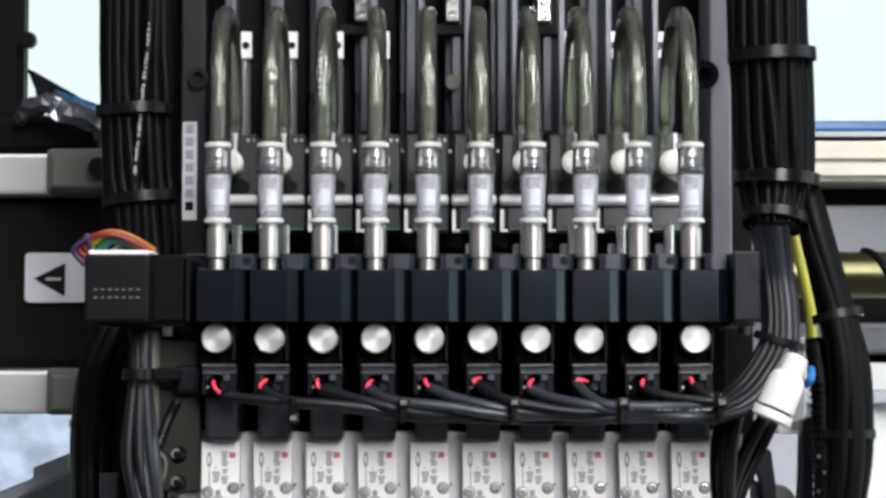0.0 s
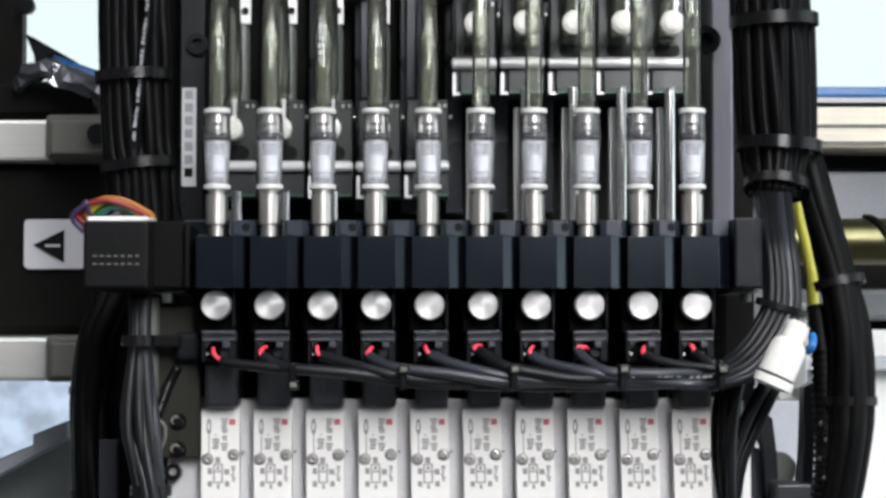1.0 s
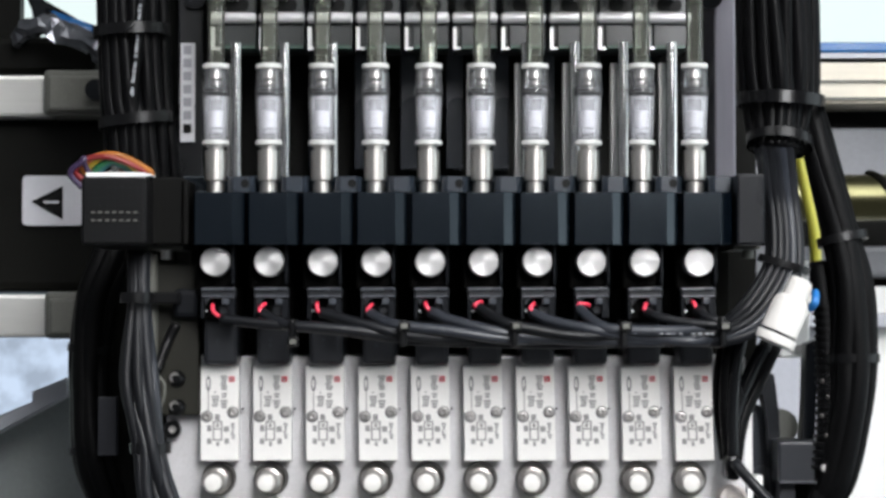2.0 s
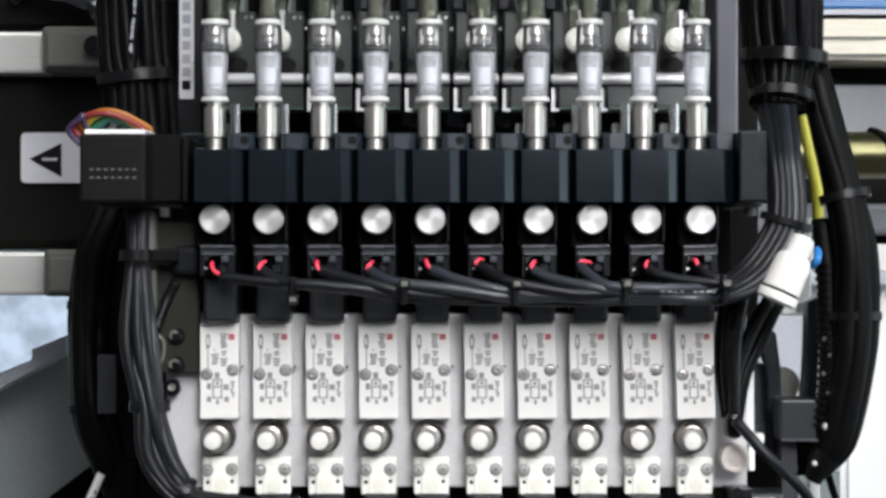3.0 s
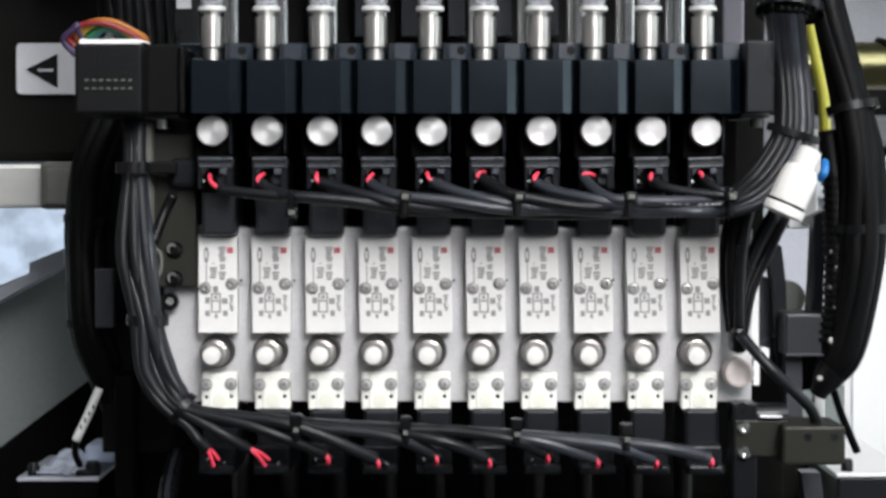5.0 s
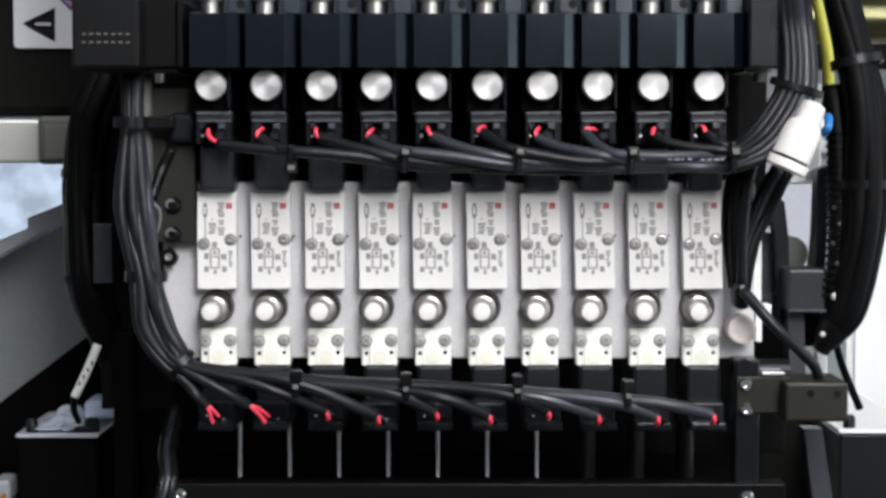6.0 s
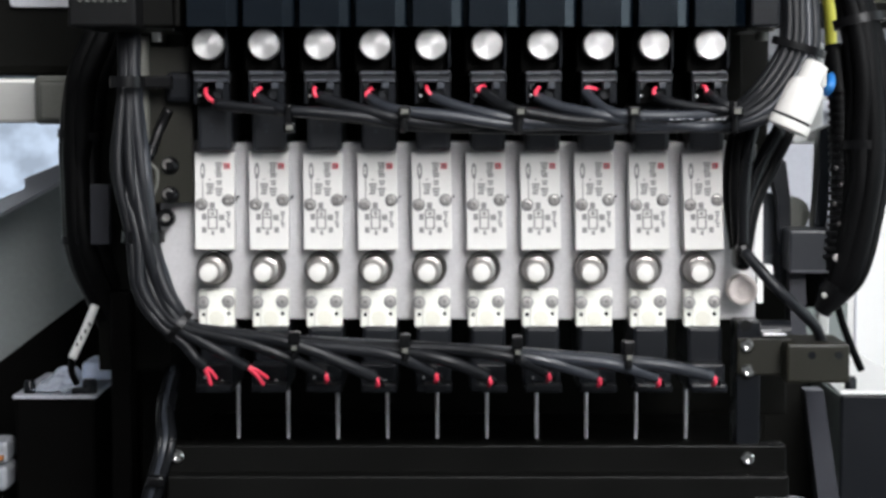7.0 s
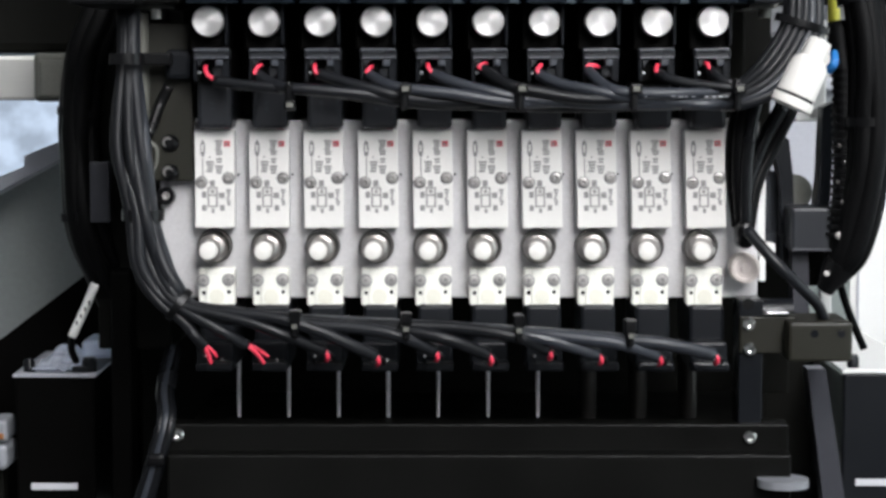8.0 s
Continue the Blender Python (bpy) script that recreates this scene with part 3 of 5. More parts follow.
for k in range(7):  # faint white print along one hose
    z = 78.5 + 1.9 * k
    a = math.asin((z - 78) / 26.5)
    y = 31.5 - 26.5 * math.cos(a) - 2.42
    part("print_mark", box(B(), -60.9 - 0.12 * (k % 3), -60.3 + 0.15 * (k % 2), y, y + 0.3, z - 0.55 - 0.15 * (k % 3), z + 0.5), PALE_GREY, loops[2], "pale print on the hose")


# ---- filters on the air lines ----
def build_filter():
    x, y = -60.0, 5
    f = thing("inline_filter", "clear inline air filter on a nickel-plated stem", "air filter", "ten inline filters")

    def turn(name, rows, mat, label=""):
        return part(name, turned(B(), rows, (x, y, 0), "z", 28), mat, f, label)

    turn("top_collar", [(2.4, 64.2), (3.5, 64.3), (3.6, 64.8), (3.5, 65.5), (2.2, 65.7)], RING_WHITE, "white collar")
    turn("cap", [(3.3, 56.9), (3.72, 57.4), (3.75, 58.6), (3.5, 60.2), (3.45, 63.2), (3.2, 64.1), (2.8, 64.1)], CAP_CLEAR, "clear plastic cap")
    turn("barb", [(1.2, 59.1), (1.7, 60.0), (1.2, 60.9), (1.9, 61.8), (1.6, 64.1)], NICKEL, "metal hose barb")
    turn("seal", [(2.7, 57.8), (3.25, 57.9), (3.25, 59.0), (2.6, 59.2)], RUBBER, "black seal")
    turn("body", [(2.3, 45.5), (2.85, 45.8), (3.1, 46.7), (3.2, 49.0), (3.45, 55.6), (3.45, 56.8), (3.3, 57.0)], BODY_MILKY, "milky filter body")
    turn("inner_sleeve", [(2.3, 46.3), (2.6, 47.4), (2.85, 56.7), (2.5, 56.9)], clear("inner_sleeve_plastic", (0.96, 0.96, 0.98), (0.84, 0.85, 0.90), 0.12, 0.3), "milky inner sleeve")
    turn("core", [(2.0, 48.7), (2.1, 48.8), (2.1, 53.0), (2.0, 53.1)], FILTER_WHITE, "white filter core")
    turn("core_ring", [(1.8, 47.5), (1.9, 47.6), (1.9, 48.1), (1.8, 48.2)], FILTER_WHITE)
    turn("lower_collar", [(2.6, 44.0), (3.55, 44.2), (3.6, 44.8), (3.4, 45.4), (2.5, 45.4)], RING_WHITE, "white collar")
    turn("stem", [(2.4, 30.7), (2.4, 34.1), (2.05, 34.2), (2.05, 34.6), (2.75, 34.75), (2.9, 34.9), (2.9, 42.6), (2.7, 42.8), (2.1, 42.85), (2.1, 43.4), (2.5, 43.5), (2.5, 44.0)], NICKEL, "nickel-plated stem")
    return f


f0 = build_filter()
for i in range(1, 10):
    copy_thing(f0, move(i))


# ---- the black valve bar ----
def build_bar():
    b = thing("valve_bar", "black anodised bar with a row of ten raised blocks", "machine bar")
    xa, xb = -69.8, 77.9
    part("core", box(B(), xa, xb, 12, 60, 18.1, 32.6, 0.4), BLACK_ANODIZED, b)
    part("ledge", box(B(), xa, xb, 14, 60, 32.7, 36.6, 0.4), BLACK_ANODIZED, b)
    bm = B()
    x0, x1 = -64.1, -54.5
    zb, zt = 17.7, 31.1
    post(bm, [(x0, -6), (x1, -6), (x1 + 2.9, -4.4), (x1 + 2.9, 12), (x0 - 0.6, 12), (x0 - 0.6, -4.5)], zb, zt)
    blk = part("block", bm, BLACK_ANODIZED, b)
    for i in range(1, 10):
        again(blk, b, PITCH * i)
    bm = B()
    post(bm, [(x1 - 0.5, 2), (x1 + 3.4, 2), (x1 + 4.9, 4.5), (x1 + 4.9, 14), (x1 - 2.0, 14), (x1 - 2.0, 3.5)], 31.7, 35.7)
    lug = part("lug", bm, BLUE_BLACK, b)
    for i in range(1, 10):
        again(lug, b, PITCH * i)
    hole = part("screw_hole", turned(B(), [(1.15, -0.15), (1.15, 1.5), (0.8, 1.5), (0.8, -0.1)], (-52.0, 1.95, 33.9), "y", 16), BLACK_INK, b)
    for i in (2, 4, 6, 8):
        again(hole, b, PITCH * i)
    part("left_end", box(B(), -77.2, -67.4, -2, 50, 17.7, 35.3, 0.6), OLIVE_BLACK, b)
    part("left_rib", box(B(), -67.7, -66.0, -4, 12, 17.6, 34.6, 0.6), OLIVE_BLACK, b)
    part("right_end", box(B(), 75.3, 82.5, -8, 30, 17.6, 35.8, 0.6), BLACK_PLASTIC, b, "dark grey end block")
    part("right_foot", box(B(), 75.9, 83.1, 4, 30, 16.8, 17.9, 0.3), CLAMP_GREY, b)
    part("foot_screw", turned(B(), [(1.6, -2.2), (1.6, 0)], (80.6, 10, 16.7), "z", 14), CLAMP_GREY, b)
    part("left_foot", box(B(), -78.2, -68.8, 8, 30, 16.8, 17.9, 0.3), CLAMP_GREY, b)
    part("foot_screw", turned(B(), [(1.8, -2.4), (1.8, 0)], (-73.5, 12, 16.7), "z", 14), CHROME, b)


build_bar()


def build_terminal_box():
    t = thing("terminal_box", "black vented terminal box with a white plug", "connector box")
    x0, x1, z0, z1 = -92.1, -75.5, 17.3, 34.6
    part("housing", box(B(), x0, x1, -14, 30, z0, z1, 0.7), material("terminal_black", (0.0030, 0.0030, 0.0033), 0.42, grain=2500, vary=0.2, bump=0.15, spec=0.15), t)
    part("plug", box(B(), -92.0, -76.6, -8, 4, 34.9, 36.1, 0.3), WHITE_PLASTIC, t, "white wire plug")
    part("plug_tab", box(B(), -78.4, -75.2, -8, 0, 35.2, 35.8, 0.2), WHITE_PLASTIC, t)
    slot = part("vent_slot", box(B(), -89.6, -88.6, -14.25, -14.02, 25.4, 25.8), CLAMP_GREY, t, "pale vent slot")
    for r in range(2):
        for k in range(7):
            if r or k:
                again(slot, t, 1.8 * k, 0, -2.05 * r)
    dot = part("vent_dot", box(B(), -87.7, -87.3, -14.2, -14.02, 31.7, 32.1), BLACK_INK, t)
    for r in range(3):
        for k in range(6):
            if r or k:
                again(dot, t, 1.9 * k, 0, -2.2 * r)
    w = thing("ribbon_wires", "arched rainbow-coloured ribbon wires", "wires")
    ox, oz = -96.0, 35.7  # foot of the arch
    for k, (m, top, xa, xb, low) in enumerate(zip(WIRES, (3.8, 4.3, 4.9, 4.7, 3.3, 3.0, 4.0, 2.0), (0.2, 1.4, 3.2, 4.4, 5.1, 5.8, 2.4, 7.6), (4.0, 17.8, 19.5, 16.3, 15.8, 14.3, 12.5, 11.2), (-3.5, -2.3, -0.9, 0, 0, 0, -1.8, 0))):
        y = -8 + 0.7 * k
        pts = [(ox + xa + 2.6, y + 2, oz + low), (ox + xa - 0.3, y + 1, oz + top - 3.4), (ox + xa + 3.4, y, oz + top - 0.2),
               (ox + (xa + xb) / 2 + 1.2, y, oz + top), (ox + xb, y + 2, oz + 1.4), (ox + xb + 0.9, y + 3, oz)]
        part("wire", sweep(B(), pts, 0.75, 8, 6), m, w)


build_terminal_box()


# ---- piston ends, plugs and valves ----
def build_column():
    p = thing("piston", "turned steel piston end in a black guide", "piston", "ten pistons")
    part("end_cap", turned(B(), [(3.6, -0.2), (3.85, 0.1), (3.9, 0.5), (3.9, 6)], (-59.6, 0, 13.4), "y", 40), CAP_STEEL, p, "turned steel end face")
    part("guide", box(B(), -65.0, -54.8, 5.5, 40, 6.3, 17.8, 0.5), SHADED_BLACK, p)
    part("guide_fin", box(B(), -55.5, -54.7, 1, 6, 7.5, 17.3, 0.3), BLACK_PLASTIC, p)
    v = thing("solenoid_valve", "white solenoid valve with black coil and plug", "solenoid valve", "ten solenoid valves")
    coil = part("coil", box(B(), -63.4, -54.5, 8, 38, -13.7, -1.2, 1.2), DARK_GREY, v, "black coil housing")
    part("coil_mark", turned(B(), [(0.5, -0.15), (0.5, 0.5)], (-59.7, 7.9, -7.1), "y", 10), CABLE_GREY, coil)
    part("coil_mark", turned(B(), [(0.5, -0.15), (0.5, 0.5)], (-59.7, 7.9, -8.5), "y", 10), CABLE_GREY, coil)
    # shade inside the plug's cavity is put into its blacker colour
    plug = part("plug", box(B(), -63.1, -54.1, 4, 30, -1.8, 6.3, 0.5), SHADED_BLACK, v, "black plug housing")
    part("plug_lip", box(B(), -63.4, -54.2, 0.5, 5, 3.9, 6.7, 0.6), DARK_GREY, plug)
    part("plug_wall", box(B(), -63.4, -62.5, 0.8, 5, -1.5, 3.9, 0.3), BLACK_PLASTIC, plug)
    part("plug_wall", box(B(), -56.3, -54.4, 0.8, 5, -1.5, 3.9, 0.3), BLACK_PLASTIC, plug)
    part("socket", turned(B(), [(1.0, -0.3), (1.3, -0.5), (1.5, -0.2), (1.5, 0.8)], (-57.3, 3, 1.0), "y", 16), DARK_GREY, plug, "round socket")
    # ridges and latch are lighter than the lip they sit on
    part("lip_ridge", box(B(), -63.3, -54.4, -0.3, 0.6, 5.8, 6.6, 0.3), MID_BLACK, plug)
    part("lip_ridge", box(B(), -63.1, -54.4, -0.1, 0.6, 4.0, 4.6, 0.25), MID_BLACK, plug)
    part("latch", box(B(), -57.8, -55.9, 0.2, 4, 2.2, 3.9, 0.3), MID_BLACK, plug)
    part("latch", prism(B(), [(-62.4, 3.9), (-60.6, 3.9), (-62.1, 2.1)], 0.6, 4), DARK_GREY, plug)
    part("pin", turned(B(), [(0.45, -0.4), (0.45, 1)], (-62.0, 3, 0.6), "y", 10), CHROME, plug)
    body = part("body", box(B(), -64.7, -54.6, 13.4, 28, -39.1, -14.2, 0.25), VALVE_GREY, v, "aluminium valve body")
    part("face", box(B(), -64.7, -54.5, 13, 14.5, -39.2, -14.0, 0.2), VALVE_WHITE, v, "white printed face")
    y0, y1 = 12.85, 12.99
    part("red_mark", box(B(), -57.2, -55.6, y0, y1, -18.3, -16.8), INK_RED, v, "red square mark")
    fx, fz, unit = -64.8, -14.4, 145.4 / 1000  # upper corner of the printed face

    def ink(bm, x0, x1, z0, z1):
        return box(bm, fx + x0 * unit, fx + x1 * unit, y0, y1, fz - z1 * unit, fz - z0 * unit)

    for x0, x1, z0, z1, n in ((37, 50, 15, 43, 6), (39, 49, 47, 57, 2), (37, 50, 60, 76, 3), (21, 35, 52, 73, 4), (56, 64, 102, 132, 6)):
        bm = B()
        step = (z1 - z0) / n
        for k in range(n):
            ink(bm, x0 + (k * 7 % 3), x1 - (k * 5 % 4), z0 + step * k, z0 + step * (k + 0.74))
        part("print_line", bm, DENSE_INK if x0 == 56 else INK, v, "line of illegible grey print")
    part("print_icon", prism(B(), [(fx + (15 + 4.5 * math.cos(q * math.pi / 6)) * unit, fz - (30 + 15 * math.sin(q * math.pi / 6)) * unit) for q in range(12)], y0, y1), DENSE_INK, v, "small dark printed icon")
    part("icon_middle", box(B(), fx + 13.0 * unit, fx + 16.5 * unit, y0 - 0.06, y0 - 0.01, fz - 36 * unit, fz - 23 * unit), VALVE_WHITE, v)
    part("print_dash", ink(B(), 26, 29, 44, 47), INK, v)
    part("red_speck", box(B(), -56.9, -56.1, y0 - 0.06, y0 - 0.01, -17.9, -17.3), DENSE_INK, v)
    part("print_rule", ink(B(), 14, 16, 46, 82), INK, v)
    bm = B()
    for x0, x1, z0, z1 in ((27, 36, 86, 97), (23, 26, 98, 134), (38, 41, 98, 134), (26, 38, 98, 101), (26, 38, 111, 114), (29, 35, 103, 109), (26, 38, 131, 134)):
        ink(bm, x0, x1, z0, z1)
    part("diagram", bm, INK, v, "small printed flow diagram")
    for x0, x1, z0, z1 in ((13, 21, 106, 117), (13, 21, 130, 140), (43, 53, 108, 118), (45, 53, 130, 140), (30, 35, 136, 144)):
        part("diagram_mark", ink(B(), x0, x1, z0, z1), INK, v)
    for cx, cz in ((-63.0, -27.5), (-56.1, -26.4)):
        s = part("screw", turned(B(), [(0.2, -0.05), (0.5, -0.2), (0.55, -0.3), (1.15, -0.26), (1.2, -0.25), (1.35, -0.1), (1.4, 0.5)], (cx, 12.9, cz), "y", 18), SCREW_STEEL, v, "cross-head screw")
        part("screw_seat", turned(B(), [(1.4, 0.02), (1.62, -0.06), (1.66, 0.2)], (cx, 12.95, cz), "y", 18), DENSE_INK, s)
    part("side_stud", turned(B(), [(0.2, -0.1), (0.28, 0.0), (0.28, 3)], (-53.9, 16, -25.6), "y", 12), BLACK_PLASTIC, v, "small black side stud")
    t = thing("push_fitting", "round nickel fitting with a white button", "air fitting", "ten push fittings")
    at = (-60.2, 19, -44.2)
    part("ring", turned(B(), [(4.55, 1), (4.55, -2.4), (4.3, -2.9), (3.9, -2.9), (3.7, -1.2)], at, "y", 32), BURNISHED, t, "dark metal ring")
    part("barrel", turned(B(), [(3.8, 0), (3.8, -3.4), (3.6, -3.8), (3.2, -3.8), (3.2, -4.4), (3.6, -4.6), (3.6, -6.6), (3.4, -7.0), (3.05, -7.1), (3.05, -8.0), (3.2, -8.2), (3.1, -9.2), (2.7, -9.5)], (at[0] - 0.3, at[1], at[2] - 0.3), "y", 32), FITTING_STEEL, t, "bright stepped steel collar")
    part("button", turned(B(), [(2.3, 0), (2.3, -11.2), (2.1, -11.8), (0.5, -12.0)], (at[0] - 0.7, at[1], at[2] - 0.6), "y", 24), FILTER_SHELL, t, "white button")
    w = thing("port_block", "ivory plastic port block with two screws", "valve block", "ten port blocks")
    part("body", box(B(), -64.1, -54.8, 14.4, 19.2, -59.4, -49.7, 0.4), IVORY, w)
    part("centre_panel", box(B(), -62.1, -56.8, 13.9, 15, -59.3, -49.9, 0.35), IVORY, w, "raised ivory centre panel")
    for cx, cz, dx in ((-62.9, -52.9, 0.1), (-56.4, -52.7, 0.1)):
        s = part("screw", turned(B(), [(0.3, 0.1), (0.6, -0.25), (0.65, -0.4), (1.1, -0.36), (1.15, -0.35), (1.3, -0.1), (1.4, 0.4)], (cx, 13.9, cz), "y", 16), SCREW_STEEL, w, "recessed screw")
        part("screw_seat", turned(B(), [(1.35, -0.12), (1.65, -0.1), (1.65, 0.6)], (cx, 13.9, cz), "y", 16), DENSE_INK, s)
        part("pin_hole", turned(B(), [(0.5, -0.1), (0.5, 0.3)], (cx + dx, 14.3, cz - 3.2), "y", 10), BLACK_INK, w)
    part("boss", turned(B(), [(1.95, 0.3), (1.95, -0.1), (1.85, -0.18), (1.1, -0.18)], (-59.3, 13.9, -57.0), "y", 20), BOSS_IVORY, w, "round boss")
    l = thing("lower_coil", "black lower coil with a plug", "solenoid coil", "ten lower coils")
    part("coil", box(B(), -63.5, -54.5, 12, 40, -69.0, -59.1, 1.0), BLACK_PLASTIC, l)
    part("plug", box(B(), -63.8, -54.5, 6, 36, -75.4, -68.0, 0.6), BLACK_PLASTIC, l)
    part("plug_lip", box(B(), -63.6, -54.3, 2, 7, -74.9, -72.6, 0.6), BLACK_PLASTIC, l)
    part("plug_pin", turned(B(), [(0.4, -0.4), (0.4, 0.6)], (-57.3, 5.9, -72.3), "y", 8), CHROME, l)
    part("plug_pin", turned(B(), [(0.4, -0.4), (0.4, 0.6)], (-61.6, 5.9, -71.4), "y", 8), CHROME, l)
    return p, v, t, w, l


for proto in build_column():
    lean = 0.19 if proto.name.startswith("solenoid_valve") else 0.0
    for i in range(1, 10):
        pivot = Matrix.Translation((-59.6 * MM, 0, -24.3 * MM))
        copy_thing(proto, move(i) @ pivot @ pose(0, 0, 0, 0, -lean * i, 0) @ pivot.inverted())


# ---- manifold plate and lower frame ----
def build_manifold():
    m = thing("manifold_plate", "light grey aluminium manifold plate", "manifold")
    part("plate", box(B(), -74.4, 81.0, 19, 62, -57.9, -11.6, 0.5), PLATE_GREY, m)
    part("backing", box(B(), -71.4, 80.6, 45, 60, -12.2 + 0.2, 18.7, 0.5), BEAM_PAINT, m, "black backing")
    part("edge_screw", turned(B(), [(2.2, -3.5), (2.4, -3), (2.4, 0)], (-72.7, 19, -31.2), "y", 16), TIE_BLACK, m, "black socket screw")
    part("hex_insert", turned(B(), [(0.3, -0.2), (1.0, -0.3), (1.1, 0.2)], (-72.5, 15.3, -31.0), "y", 6), SCREW_STEEL, m, "bright hex recess")
    part("knob", turned(B(), [(1.2, -0.3), (1.3, 0.0), (2.6, 0.0), (2.75, -0.5), (3.6, -0.5), (3.85, -0.1), (3.85, 5.5), (3.3, 6.0), (3.3, 9.2)], (76.5, 10, -49.4), "y", 32), material("pinkish_nickel", (0.60, 0.54, 0.51), 0.4, 0.6, grain=1500, vary=0.12), m, "round nickel knob")
    l = thing("side_bracket", "olive-black bracket with two screws", "bracket")
    part("plate", box(B(), -80.8, -65.2, 14, 18.8, -27.2, 13.2, 0.4), OLIVE, l)
    for z in (-17.2, -24.8):
        s = part("screw", turned(B(), [(0.4, -0.5), (0.7, -0.6), (0.8, -1.5), (1.2, -1.5), (1.6, -1.0), (1.65, 0.5)], (-71.5, 14, z), "y", 14), SCREW_STEEL, l, "steel socket screw")
        part("washer", turned(B(), [(1.0, -1.55), (1.7, -1.2), (2.3, -0.35), (2.4, 0.2)], (-71.1, 14, z - 0.3), "y", 16), TIE_BLACK, s, "black washer")
    part("post", turned(B(), [(1.7, -13.0), (1.7, 15.7)], (-77.6, 11.9, 0), "z", 16), CLAMP_GREY, l, "olive grey rod")
    part("slate_plate", box(B(), -98.0, -92.6, 50, 53, -40.4, -23.8, 0.4), STRUT_GREY, l, "slate painted plate")
    part("clip_loop", sweep(B(), [(-75.4, 8, -16.8), (-73.8, 8, -18.6), (-73.9, 8, -22.3), (-75.4, 8, -25.3), (-76.4, 8, -22.5), (-76.0, 8, -18.4), (-75.4, 8, -16.8)], 0.5, 8), CLAMP_GREY, l, "grey plastic loop")
    part("tie_strap", box(B(), -77.0, -69.5, 4, 8.9, 2.4, 5.6, 0.5), TIE_BLACK, l)
    part("strap", sweep(B(), [(-71.0, 12, -2.8), (-73.4, 12, -7.7), (-75.4, 9, -14.1), (-75.8, 9, -15.0)], 1.35, 8), TIE_BLACK, l, "black nylon strap")
    part("side_plate", box(B(), -98.0, -77.4, 62, 100, -76.9, 21.5, 0.5), BEAM_PAINT, l)
    part("tie_mount", box(B(), -71.7, -64.7, 9, 14, -1.3, 6.5, 1.5), BLACK_PLASTIC, l)
    r = thing("end_bracket", "black upright bracket with chrome screws", "bracket")
    part("upright", box(B(), 74.8, 80.9, 8, 20, -90.4, -57.2, 0.4), BLACK_PLASTIC, r)
    part("arm", box(B(), 74.9, 88.9, 7.4, 16, -71.0, -61.5, 0.4), OLIVE, r)
    part("hole", turned(B(), [(1.5, -0.1), (1.5, 0.5)], (77.0, 7.95, -58.3), "y", 16), BLACK_INK, r)
    for x, z in ((77.2, -63.4), (77.4, -69.9)):
        part("screw", turned(B(), [(0.4, -0.5), (0.7, -0.6), (0.8, -1.3), (1.3, -1.3), (1.75, -0.8), (1.8, 0.5)], (x, 7.4, z), "y", 14), CHROME, r, "chrome screw")
    o = thing("olive_block", "olive-brown block with two screws", "bracket")
    part("block", box(B(), 86.3, 102.4, 0, 22, -72.2, -62.1, 0.8), OLIVE, o)
    for x in (92.7, 99.5):
        part("screw", turned(B(), [(1.0, -0.2), (1.0, 0.5)], (x, 0, -65.0), "y", 12), BLACK_PLASTIC, o)
    b = thing("lower_flange", "dark grey lower flange of the head", "machine flange")
    part("web", box(B(), -71.6, 87.5, 6, 14, -97.0, -89.0, 0.5), OLIVE_BLACK, b)
    part("foot", box(B(), -70.9, 87.3, 0, 108, -117.5, -95.9, 0.6), OLIVE_BLACK, b)
    for x, z in ((-68.9, -91.8), (77.5, -92.4)):
        s = part("screw", turned(B(), [(0.4, -0.5), (0.7, -0.6), (0.8, -1.3), (1.3, -1.3), (1.75, -0.8), (1.8, 0.5)], (x, 6, z), "y", 12), CHROME, b, "chrome screw")
    part("disc", turned(B(), [(6.5, 0), (6.5, 2)], (84.9, -2, -103.5), "z", 28), WEB_GREY, b, "grey round disc")
    for side, x0, x1, z1 in (("a", -125.5, -102.4, -87.6), ("b", 115.2, 137.9, -86.3)):
        q = thing("side_housing", "black side housing with a small white label", "machine housing", "side housings")
        # dimmer light on the left is put into the housing and plate colours
        part("housing", box(B(), x0, x1, 80, 180, z1 - 90, z1, 0.8), SHADED_BLACK if side == "a" else BLACK_PLASTIC, q)
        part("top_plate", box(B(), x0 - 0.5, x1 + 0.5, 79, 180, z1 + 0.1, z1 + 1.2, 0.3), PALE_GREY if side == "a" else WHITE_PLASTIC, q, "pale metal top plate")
        xl = x0 + (4.3 if side == "a" else 4.0)
        part("label", box(B(), xl, xl + 13.5, 79.6, 79.9, z1 - 33, z1 - 31), PALE_LABEL, q, "small white label")
        part("screw", turned(B(), [(1.8, 0), (1.8, 3), (1.2, 4)], (x0 + 3.5, 84, z1 + 1), "z", 12), BLACK_PLASTIC, q)


build_manifold()


